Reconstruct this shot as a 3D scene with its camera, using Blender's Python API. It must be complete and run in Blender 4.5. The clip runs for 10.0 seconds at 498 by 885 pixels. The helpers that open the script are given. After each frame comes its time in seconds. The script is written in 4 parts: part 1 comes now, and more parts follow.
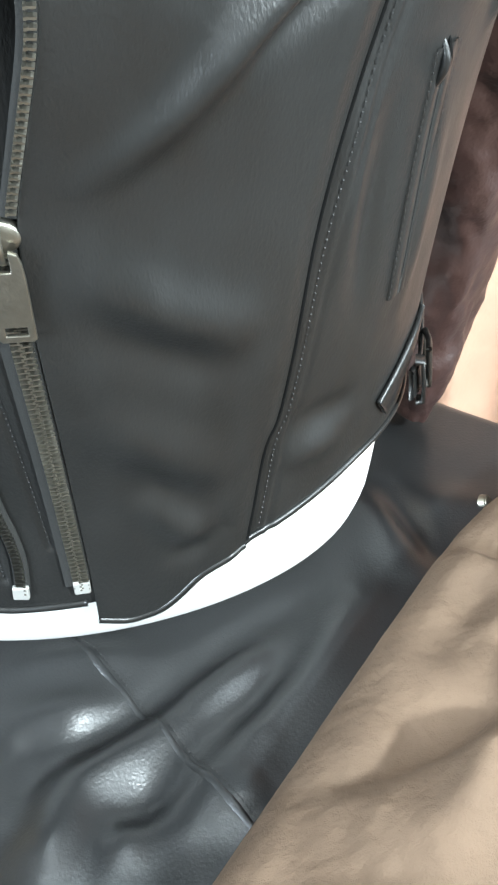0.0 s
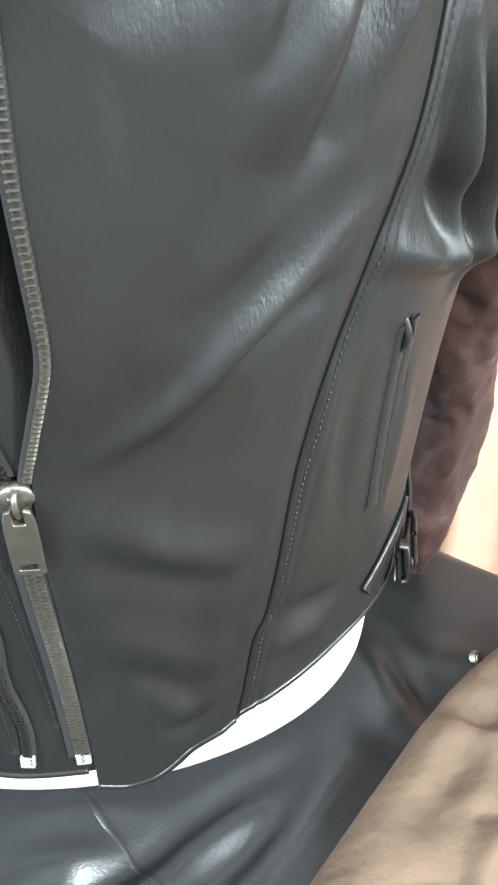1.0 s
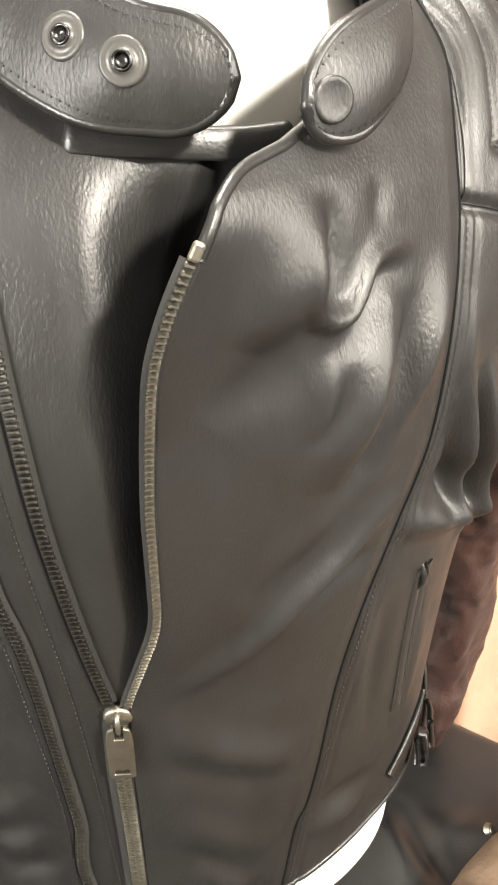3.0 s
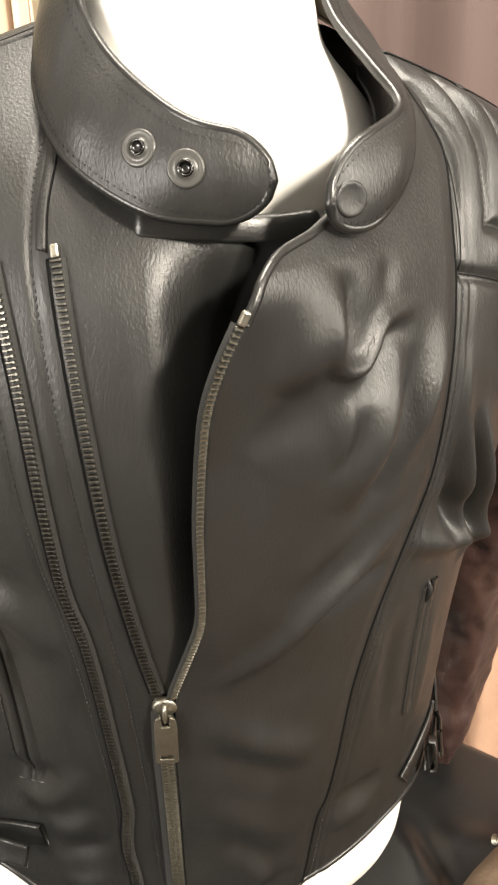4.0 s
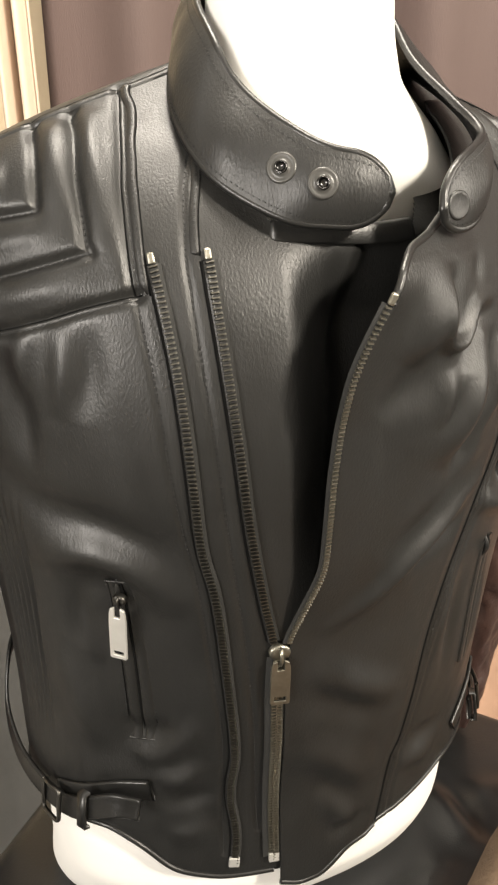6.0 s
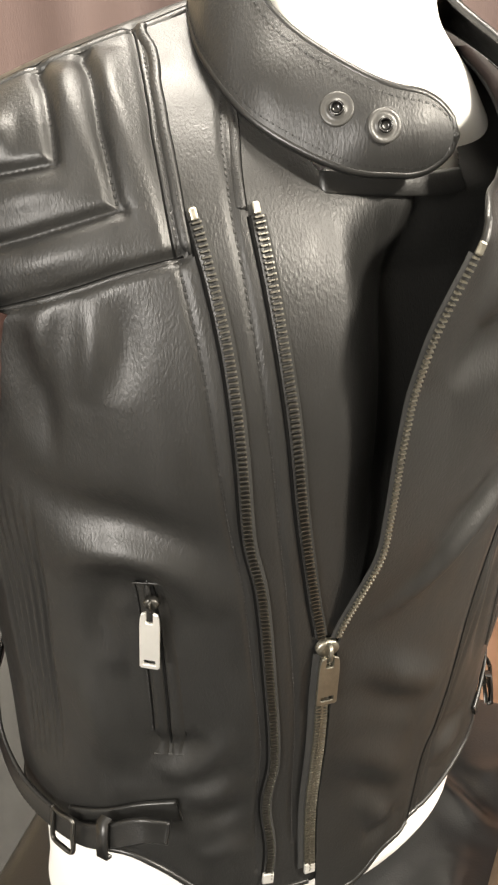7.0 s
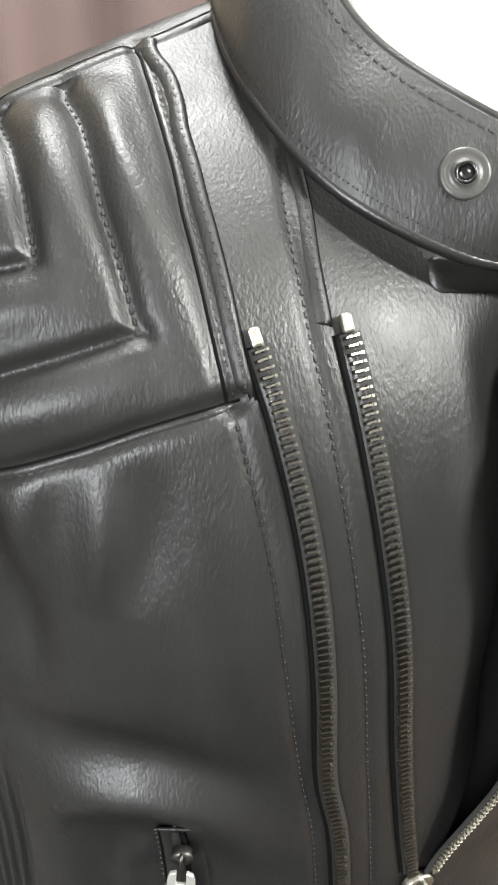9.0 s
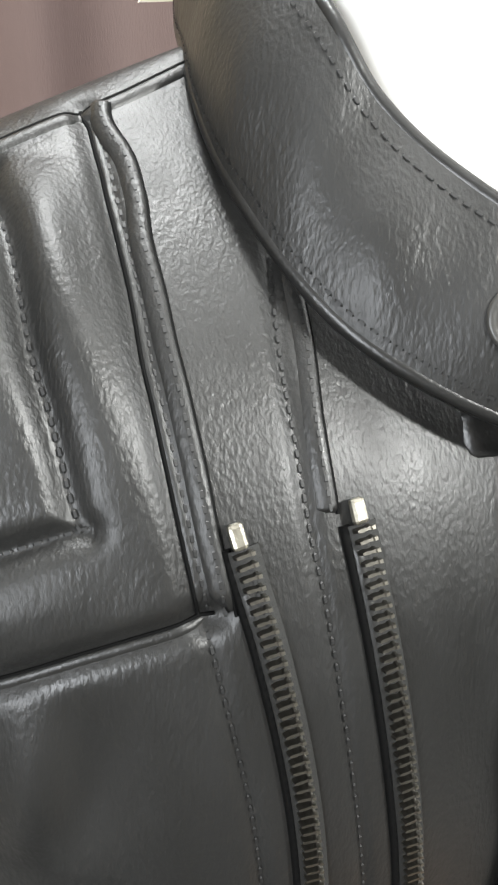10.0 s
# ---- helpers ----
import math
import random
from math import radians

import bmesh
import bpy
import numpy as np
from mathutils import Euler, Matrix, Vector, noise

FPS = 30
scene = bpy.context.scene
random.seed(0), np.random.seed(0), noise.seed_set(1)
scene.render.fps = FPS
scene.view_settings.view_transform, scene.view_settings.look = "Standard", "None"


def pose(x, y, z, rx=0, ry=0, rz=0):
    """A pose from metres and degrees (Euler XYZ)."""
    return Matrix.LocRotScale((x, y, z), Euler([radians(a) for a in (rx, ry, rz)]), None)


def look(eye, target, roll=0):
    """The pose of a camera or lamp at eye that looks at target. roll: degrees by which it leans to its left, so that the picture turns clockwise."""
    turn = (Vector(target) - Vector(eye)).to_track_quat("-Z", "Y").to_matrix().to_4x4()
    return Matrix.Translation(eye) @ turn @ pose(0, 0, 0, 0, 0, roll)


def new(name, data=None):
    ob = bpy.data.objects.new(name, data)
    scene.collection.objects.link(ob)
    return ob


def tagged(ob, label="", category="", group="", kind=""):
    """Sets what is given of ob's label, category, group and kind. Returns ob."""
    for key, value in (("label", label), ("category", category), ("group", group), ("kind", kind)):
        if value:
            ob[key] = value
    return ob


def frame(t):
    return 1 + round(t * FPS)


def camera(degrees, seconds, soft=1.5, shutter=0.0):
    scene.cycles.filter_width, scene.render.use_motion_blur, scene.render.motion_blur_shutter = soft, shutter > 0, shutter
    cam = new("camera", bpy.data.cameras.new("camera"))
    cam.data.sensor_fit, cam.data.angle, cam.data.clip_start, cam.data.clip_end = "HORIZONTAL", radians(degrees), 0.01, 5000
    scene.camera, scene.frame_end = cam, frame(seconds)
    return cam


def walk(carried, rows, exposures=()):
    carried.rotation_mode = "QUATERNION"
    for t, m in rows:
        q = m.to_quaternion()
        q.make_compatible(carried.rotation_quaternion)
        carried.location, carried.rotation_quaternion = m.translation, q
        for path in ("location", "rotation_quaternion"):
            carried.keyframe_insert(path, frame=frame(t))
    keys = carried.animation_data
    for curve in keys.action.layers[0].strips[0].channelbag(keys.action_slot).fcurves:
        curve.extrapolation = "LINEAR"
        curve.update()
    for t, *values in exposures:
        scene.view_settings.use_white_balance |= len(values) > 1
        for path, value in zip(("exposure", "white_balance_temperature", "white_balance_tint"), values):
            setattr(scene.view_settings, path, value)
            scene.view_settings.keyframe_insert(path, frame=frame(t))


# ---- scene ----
cam = camera(31.6, 10.0, soft=2.3)
METRES, EYE, TILT, LEAN, TURN = 0.8, 1.13, -38.0, 0.0, 0.0
ROWS = [
    (0.0, 0.0, 0.0, 0.0, -0.0, 0.0, 0.0),
    (0.5, 0.0024, -0.0495, 0.0307, 0.78, 2.47, -0.75),
    (1.0, 0.0228, -0.057, 0.0719, 1.96, 4.78, -1.64),
    (1.5, 0.0233, -0.0746, 0.0962, 3.11, 7.01, -2.34),
    (2.0, 0.0182, -0.1086, 0.1086, 2.81, 9.13, -2.23),
    (2.5, 0.0039, -0.1471, 0.1144, 1.99, 11.34, -1.51),
    (4.0, -0.004, -0.2653, 0.0894, 3.41, 15.84, -2.45),
    (4.5, -0.0073, -0.306, 0.0654, 3.48, 16.87, -2.61),
    (5.0, -0.0092, -0.311, 0.0688, 3.81, 17.85, -2.92),
    (5.5, -0.047, -0.325, 0.0519, 2.6, 18.58, -1.44),
    (6.0, -0.131, -0.3444, 0.0212, -1.0, 18.24, 1.58),
    (7.5, -0.2398, -0.2352, 0.0496, -7.92, 17.66, 7.7),
    (8.0, -0.2558, -0.1978, 0.0662, -9.08, 18.05, 8.66),
    (8.5, -0.2662, -0.1619, 0.1174, -9.96, 17.72, 9.47),
    (9.0, -0.254, -0.1408, 0.1822, -10.61, 16.22, 9.86),
    (9.5, -0.2431, -0.1089, 0.239, -11.91, 14.01, 9.65),
    (10.0, -0.2317, -0.086, 0.2789, -13.17, 12.51, 9.44),
]
# exposure and white balance drift from cool to warm and back to cool
EXPO = [(0.0, 0.92, 5550, -1), (0.6, 1.06, 5350, -3), (1.2, 1.18, 5800, 2), (2.0, 1.2, 6450, 7), (2.5, 1.15, 6800, 9), (4.0, 0.32, 7350, 10), (4.5, 0.18, 7350, 10), (5.0, 0.06, 7350, 10), (6.0, 0.0, 7350, 10), (7.5, 0.6, 7100, 9),
        (8.5, 0.55, 6500, 8), (9.0, 0.4, 6350, 7), (10.0, 0.1, 6250, 7)]
walk(cam, [(t, pose(0, 0, EYE, TILT, LEAN, TURN) @ pose(METRES * x, METRES * y, METRES * z, 90 + pitch, roll, yaw)) for t, x, y, z, yaw, pitch, roll in ROWS], EXPO)

# ---- light: area lamps added out of view in a closed room ----
world = bpy.data.worlds.new("room_world")
scene.world = world
world.use_nodes = True
world.node_tree.nodes["Background"].inputs[0].default_value = (0.9, 0.95, 1.0, 1)
world.node_tree.nodes["Background"].inputs[1].default_value = 0.05


def area_lamp(x, y, z, sx, sy, watts, colour, target):
    data = bpy.data.lights.new("area_lamp", "AREA")
    data.shape, data.size, data.size_y, data.energy, data.color = "RECTANGLE", sx, sy, watts, colour
    ob = new("area_lamp", data)
    ob.matrix_world = look((x, y, z), target)
    return ob


KEY = (-0.1, 0.3, 1.2)
# key, placed to suit the shadows of lapel and collar
area_lamp(1.05, -1.15, 2.22, 0.16, 0.16, 70, (1.0, 0.97, 0.92), KEY)
# right and left fills at mid height, added to brighten the panels
area_lamp(2.2, -0.20, 1.85, 1.0, 1.4, 56, (1.0, 0.98, 0.95), KEY)
area_lamp(-1.6, -1.5, 1.6, 0.9, 0.8, 62, (0.98, 0.98, 1.0), KEY)
# overhead lamp for the bright shoulder tops
area_lamp(-0.02, 0.42, 2.6, 0.7, 0.5, 40, (1.0, 0.98, 0.95), KEY)


# ---- materials ----
def material(name, colour, rough=0.5, metal=0.0, dark=0.75, scale=12.0, fine=0.0, fine_scale=600.0, fold=0.0, fold_scale=40.0, squash=(1, 1, 1),
             cells=False, spec=0.5, coat=0.0, sheen=0.0, rough_var=0.12):
    m = bpy.data.materials.new(name)
    m.use_nodes = True
    nt = m.node_tree
    N, L = nt.nodes, nt.links
    bsdf = N["Principled BSDF"]
    bsdf.inputs["Metallic"].default_value = metal
    bsdf.inputs["Specular IOR Level"].default_value = spec
    bsdf.inputs["Coat Weight"].default_value = coat
    bsdf.inputs["Coat Roughness"].default_value = 0.25
    bsdf.inputs["Sheen Weight"].default_value = sheen
    tc = N.new("ShaderNodeTexCoord")
    mp = N.new("ShaderNodeMapping")
    mp.inputs["Scale"].default_value = squash
    L.new(tc.outputs["Object"], mp.inputs["Vector"])
    broad = N.new("ShaderNodeTexNoise")
    broad.inputs["Scale"].default_value = scale
    broad.inputs["Detail"].default_value = 5
    L.new(mp.outputs[0], broad.inputs["Vector"])
    mix = N.new("ShaderNodeMix")
    mix.data_type = "RGBA"
    mix.inputs[6].default_value = (*[c * dark for c in colour], 1)
    mix.inputs[7].default_value = (*[min(1, c * (2 - dark)) for c in colour], 1)
    L.new(broad.outputs["Fac"], mix.inputs[0])
    L.new(mix.outputs[2], bsdf.inputs["Base Color"])
    rr = N.new("ShaderNodeMapRange")
    rr.inputs["To Min"].default_value = max(0.03, rough - rough_var)
    rr.inputs["To Max"].default_value = min(1, rough + rough_var)
    mid = N.new("ShaderNodeTexNoise")
    mid.inputs["Scale"].default_value = scale * 6
    mid.inputs["Detail"].default_value = 6
    L.new(mp.outputs[0], mid.inputs["Vector"])
    L.new(mid.outputs["Fac"], rr.inputs["Value"])
    L.new(rr.outputs[0], bsdf.inputs["Roughness"])
    last = None
    if fold:
        fn = N.new("ShaderNodeTexNoise")
        fn.inputs["Scale"].default_value = fold_scale
        fn.inputs["Detail"].default_value = 4
        L.new(mp.outputs[0], fn.inputs["Vector"])
        b1 = N.new("ShaderNodeBump")
        b1.inputs["Strength"].default_value = 1.0
        b1.inputs["Distance"].default_value = fold
        L.new(fn.outputs["Fac"], b1.inputs["Height"])
        last = b1
    if fine:
        if cells:
            ft = N.new("ShaderNodeTexVoronoi")
            ft.feature = "SMOOTH_F1"
            ft.inputs["Scale"].default_value = fine_scale
            out = ft.outputs["Distance"]
        else:
            ft = N.new("ShaderNodeTexNoise")
            ft.inputs["Scale"].default_value = fine_scale
            ft.inputs["Detail"].default_value = 3
            out = ft.outputs["Fac"]
        L.new(mp.outputs[0], ft.inputs["Vector"])
        b2 = N.new("ShaderNodeBump")
        b2.inputs["Strength"].default_value = 1.0
        b2.inputs["Distance"].default_value = fine
        L.new(out, b2.inputs["Height"])
        if last:
            L.new(last.outputs[0], b2.inputs["Normal"])
        last = b2
    if last:
        L.new(last.outputs[0], bsdf.inputs["Normal"])
    return m


LEATHER = material("black_leather", (0.011, 0.011, 0.0105), 0.43, fine=0.00006, fine_scale=900, cells=True, fold=0.00024, fold_scale=600, squash=(1.35, 1.35, 0.6), scale=9, rough_var=0.17)
SMOOTH = material("black_leather_binding", (0.010, 0.010, 0.0096), 0.34, fine=0.00008, fine_scale=800, cells=True, fold=0.0002, fold_scale=90)
SLEEVE = material("dark_brown_leather", (0.040, 0.021, 0.018), 0.40, fine=0.0002, fine_scale=500, cells=True, fold=0.003, fold_scale=30)
GLOSSY = material("glossy_black_leather", (0.010, 0.0105, 0.011), 0.36, fine=0.00006, fine_scale=900, cells=True, fold=0.0002, fold_scale=500, rough_var=0.12)
# matte black for strands that stand in for shade in seams and slits
GAP_SHADE = material("gap_shade_black", (0.003, 0.003, 0.003), 0.8, spec=0.1)
THREAD = material("black_thread", (0.008, 0.008, 0.008), 0.55)
TAPE = material("zip_tape", (0.014, 0.014, 0.013), 0.8, fine=0.0002, fine_scale=1800)
BRASS = material("antique_brass", (0.30, 0.285, 0.24), 0.4, metal=1.0, dark=0.6, scale=120, fine=0.0001, fine_scale=900)
NICKEL = material("dark_nickel", (0.10, 0.097, 0.09), 0.38, metal=1.0, dark=0.6, scale=150)
SILVER = material("brushed_silver", (0.88, 0.87, 0.83), 0.40, metal=0.8, dark=0.92, scale=90, fine=0.00005, fine_scale=800)
BLACKMETAL = material("black_metal", (0.06, 0.06, 0.06), 0.25, metal=1.0)
WHITE = material("white_mannequin_paint", (0.84, 0.83, 0.80), 0.5, dark=0.97, scale=6, fine=0.0001, fine_scale=300)
COTTON = material("brown_cotton", (0.115, 0.079, 0.053), 0.9, dark=0.62, scale=16, fine=0.0004, fine_scale=1300, fold=0.0065, fold_scale=34, sheen=0.0, spec=0.25)
PINK = material("pink_satin", (0.46, 0.285, 0.20), 0.42, dark=0.85, scale=8, fold=0.006, fold_scale=14)
CURTAIN = material("mauve_curtain", (0.082, 0.054, 0.048), 0.8, dark=0.75, scale=3, squash=(1, 1, 0.15), fine=0.0004, fine_scale=900, fold=0.003, fold_scale=12)
CREAM = material("cream_wall_paint", (0.50, 0.40, 0.27), 0.75, dark=0.92, scale=3, fine=0.0006, fine_scale=160)
TRIMW = material("pale_curtain", (0.55, 0.43, 0.33), 0.7, dark=0.9, scale=5)
WALL = material("grey_wall_paint", (0.34, 0.33, 0.31), 0.85, dark=0.92, scale=2, fine=0.0006, fine_scale=120)
CEIL = material("ceiling_paint", (0.6, 0.59, 0.57), 0.9, dark=0.95, scale=2, fine=0.0006, fine_scale=120)
FLOOR = material("grey_floor", (0.22, 0.21, 0.195), 0.6, dark=0.8, scale=5, fine=0.0005, fine_scale=180)
PLINTH = material("black_table_cloth", (0.02, 0.02, 0.022), 0.8, dark=0.85, scale=10, fine=0.0004, fine_scale=1200)


# ---- mesh helpers ----
def mesh_of(name, verts, faces, smooth=True):
    me = bpy.data.meshes.new(name)
    me.from_pydata([tuple(map(float, v)) for v in verts], [], faces)
    me.update()
    if smooth:
        me.polygons.foreach_set("use_smooth", [True] * len(me.polygons))
    return me


def part(name, me, mat, parent, label=""):
    if isinstance(me, bmesh.types.BMesh):
        data = bpy.data.meshes.new(name)
        me.to_mesh(data)
        me.free()
        me = data
    if not me.materials:
        me.materials.append(mat)
    ob = new(name, me)
    ob.parent = parent
    return tagged(ob, label=label)


def thing(name, me, mat, label, category, kind="", group="", at=None):
    if me is None:
        ob = new(name)
        ob.empty_display_size = 0.05
    else:
        ob = part(name, me, mat, None)
    if at is not None:
        ob.matrix_world = at
    return tagged(ob, label, category, group, kind)


def grid_faces(n, m, wrap=False, keep=None):
    out = []
    for i in range(n - 1):
        for j in range(m if wrap else m - 1):
            q = (i * m + j, i * m + (j + 1) % m, (i + 1) * m + (j + 1) % m, (i + 1) * m + j)
            if keep is None or (keep[q[0]] and keep[q[1]] and keep[q[2]] and keep[q[3]]):
                out.append(q)
    return out


def sheet(name, P, wrap=False, keep=None):
    n, m = P.shape[:2]
    return mesh_of(name, P.reshape(-1, 3), grid_faces(n, m, wrap, None if keep is None else keep.ravel()))


def grid_normals(P):
    a, b = np.gradient(P, axis=0), np.gradient(P, axis=1)
    N = np.cross(b, a)
    return N / np.maximum(np.linalg.norm(N, axis=-1, keepdims=True), 1e-9)


def shell(name, P, thick):
    """A sheet of leather with two sides and closed rims."""
    n, m = P.shape[:2]
    N = grid_normals(P)
    A, B = P + N * thick / 2, P - N * thick / 2
    k = n * m
    f = grid_faces(n, m)
    faces = f + [tuple(k + i for i in reversed(q)) for q in f]
    rim = [j for j in range(m)] + [i * m + m - 1 for i in range(1, n)] + [(n - 1) * m + j for j in range(m - 2, -1, -1)] + [i * m for i in range(n - 2, 0, -1)]
    for a, b in zip(rim, rim[1:] + rim[:1]):
        faces.append((b, a, k + a, k + b))
    return mesh_of(name, np.concatenate([A.reshape(-1, 3), B.reshape(-1, 3)]), faces)


def smooth_line(pts, n=60):
    """Points at even steps along a smooth curve through pts (any dimension)."""
    p = np.asarray(pts, float)
    p = np.vstack([2 * p[0] - p[1], p, 2 * p[-1] - p[-2]])
    out = []
    for i in range(1, len(p) - 2):
        s = np.linspace(0, 1, 16, endpoint=False)[:, None]
        a, b, c, d = p[i - 1:i + 3]
        out.append(0.5 * (2 * b + (c - a) * s + (2 * a - 5 * b + 4 * c - d) * s**2 + (3 * b - a - 3 * c + d) * s**3))
    q = np.vstack(out + [p[-2:-1]])
    w = q * (np.array([0.003, 1.0]) if q.shape[1] == 2 else 1.0)
    s = np.concatenate([[0], np.cumsum(np.linalg.norm(np.diff(w, axis=0), axis=1))])
    t = np.linspace(0, s[-1], n)
    return np.stack([np.interp(t, s, q[:, k]) for k in range(q.shape[1])], 1)


def unit(v):
    return v / np.maximum(np.linalg.norm(v, axis=-1, keepdims=True), 1e-12)


def sweep(name, P, N, prof, closed=False, caps=True, taper=0.0):
    """A profile of (across, height) swept along P with the normals N."""
    T = unit(np.gradient(P, axis=0))
    B = unit(np.cross(N, T))
    k = np.ones((len(P), 1))
    if taper:
        u = np.linspace(0, 1, len(P))[:, None]
        k = np.sqrt(np.clip(np.minimum(u, 1 - u) / taper, 0.02, 1))
    low = min(h for _, h in prof)
    rows = np.stack([P + B * a * k + N * (low + (h - low) * k) for a, h in prof], 1)
    n, m = rows.shape[:2]
    faces = grid_faces(n, m, closed)
    if closed and caps:
        faces += [tuple(range(m)), tuple((n - 1) * m + j for j in reversed(range(m)))]
    return mesh_of(name, rows.reshape(-1, 3), faces)


def tube_profile(r, k=8, up=0.0, flat=1.0):
    return [(r * math.cos(2 * math.pi * i / k), up + r * flat * math.sin(2 * math.pi * i / k)) for i in range(k)]


def along(P, step):
    """Places at even steps along P: index fractions as points and tangents."""
    s = np.concatenate([[0], np.cumsum(np.linalg.norm(np.diff(P, axis=0), axis=1))])
    t = np.arange(step / 2, s[-1], step)
    return t, s


def at_lengths(A, s, t):
    return np.stack([np.interp(t, s, A[:, k]) for k in range(A.shape[1])], 1)


def stitches(name, P, N, parent, step=0.0034, length=0.0025, r=0.00036, up=0.0001):
    """One row of thread: many small raised stitches."""
    t, s = along(P, step)
    Q, M = at_lengths(P, s, t), unit(at_lengths(N, s, t))
    T = unit(at_lengths(np.gradient(P, axis=0), s, t))
    B = unit(np.cross(M, T))
    shape = [(-0.5, 0, -0.6), (-0.3, 1, 0.7), (0.3, 1, 0.7), (0.5, 0, -0.6), (-0.3, -1, 0.7), (0.3, -1, 0.7)]
    V = np.stack([Q + T * a * length + B * b * r + M * (up + h * r) for a, b, h in shape], 1)
    faces = []
    for i in range(len(Q)):
        k = 6 * i
        faces += [(k, k + 1, k + 4), (k + 1, k + 2, k + 5, k + 4), (k + 2, k + 3, k + 5)]
    return tagged(part(name, mesh_of(name, V.reshape(-1, 3), faces, False), THREAD, parent), kind="stuff")


def box_mesh(name, sx, sy, sz, bevel=0.0, segments=2):
    bm = bmesh.new()
    bmesh.ops.create_cube(bm, size=1, matrix=Matrix.Diagonal((sx, sy, sz, 1)))
    if bevel:
        bmesh.ops.bevel(bm, geom=bm.edges[:], offset=bevel, segments=segments, affect="EDGES", profile=0.5)
    me = bpy.data.meshes.new(name)
    bm.to_mesh(me)
    bm.free()
    return me


def plate_mesh(name, outline, thick, holes=(), bevel=0.0004):
    """A flat plate in the XZ plane, from its outline, thickness along Y, with a bevelled rim and rectangular holes."""
    bm = bmesh.new()
    loops = [outline] + list(holes)
    edges = []
    for loop in loops:
        vs = [bm.verts.new((x, 0, z)) for x, z in loop]
        edges += [bm.edges.new((vs[i], vs[(i + 1) % len(vs)])) for i in range(len(vs))]
    bmesh.ops.triangle_fill(bm, use_beauty=True, edges=edges)
    bmesh.ops.dissolve_limit(bm, angle_limit=0.01, verts=bm.verts[:], edges=bm.edges[:])
    r = bmesh.ops.extrude_face_region(bm, geom=bm.faces[:])
    bmesh.ops.translate(bm, verts=[v for v in r["geom"] if isinstance(v, bmesh.types.BMVert)], vec=(0, thick, 0))
    bmesh.ops.recalc_face_normals(bm, faces=bm.faces[:])
    if bevel:
        sharp = [e for e in bm.edges if len(e.link_faces) == 2 and e.calc_face_angle() > 0.8]
        bmesh.ops.bevel(bm, geom=sharp, offset=bevel, segments=2, affect="EDGES", profile=0.5)
    me = bpy.data.meshes.new(name)
    bm.to_mesh(me)
    bm.free()
    return me


def seat(p, n, down=(0, 0, -1)):
    """A pose at p whose -Y looks out along n and whose -Z hangs towards down."""
    y = -Vector(n).normalized()
    z = -Vector(down)
    z = (z - y * z.dot(y)).normalized()
    x = y.cross(z)
    return Matrix.Translation(Vector(p)) @ Matrix((x, y, z)).transposed().to_4x4()


# ---- the room ----
def slab(name, lo, hi, mat, label):
    me = box_mesh(name, *[b - a for a, b in zip(lo, hi)])
    return thing(name, me, mat, label, name.split("_")[0], kind="structure", at=Matrix.Translation([(a + b) / 2 for a, b in zip(lo, hi)]))


slab("floor", (-2.4, -2.2, -0.1), (2.4, 1.6, 0.0), FLOOR, "grey shop floor")
# unseen ceiling, added to close the room
slab("ceiling", (-2.4, -2.2, 2.7), (2.4, 1.6, 2.8), CEIL, "plain pale ceiling added out of view")
slab("wall_north", (-2.4, 1.12, 0.0), (2.4, 1.22, 2.7), CREAM, "cream painted wall behind the curtains")
# unseen walls close the room; their grey limits reflections in the leather
slab("wall_south", (-2.4, -2.3, 0.0), (2.4, -2.2, 2.7), WALL, "plain grey wall added out of view")
slab("wall_east", (2.4, -2.3, 0.0), (2.5, 1.6, 2.7), WALL, "plain grey wall added out of view")
slab("wall_west", (-2.5, -2.3, 0.0), (-2.4, 1.6, 2.7), WALL, "plain grey wall added out of view")


def drape(name, x0, x1, y, z0, z1, folds, depth, mat, label, seed):
    rnd = random.Random(seed)
    ph = [rnd.uniform(0, 6.28) for _ in range(6)]
    x = np.linspace(x0, x1, int(folds * 14) + 2)[None, :]
    z = np.linspace(z0, z1, 30)[:, None]
    u = (x - x0) / (x1 - x0) * folds * 2 * np.pi
    w = depth * (np.sin(u + ph[0] + 0.5 * np.sin(1.7 * z + ph[1])) + 0.45 * np.sin(1.73 * u + ph[2] + z) + 0.3 * np.sin(0.41 * u + ph[3]))
    P = np.stack([x + 0.01 * np.sin(3 * z + ph[4]) + 0 * z, y + w, z + 0 * x], -1)
    return thing(name, shell(name, P, 0.004), mat, label, "curtain")


drape("curtain", -0.328, 2.2, 0.98, 0.02, 2.6, 13, 0.022, CURTAIN, "mauve brown curtain hanging in soft folds", 3)
drape("pale_curtain", -0.372, -0.335, 0.955, 0.02, 2.6, 1.5, 0.016, TRIMW, "pale peach curtain edge beside the brown curtain", 5)

GREYC = material("grey_cloth", (0.10, 0.097, 0.09), 0.8, dark=0.8, scale=9, fold=0.004, fold_scale=18)
drape("grey_cloth", -0.85, -0.33, 0.92, 0.02, 0.70, 2.6, 0.015, GREYC, "grey cloth hanging low beside the table", 12)
drape("pink_cloth", 0.17, 0.75, 0.80, 0.02, 0.98, 6.0, 0.013, PINK, "pale pink satin cloth hanging in creases behind the table", 8)


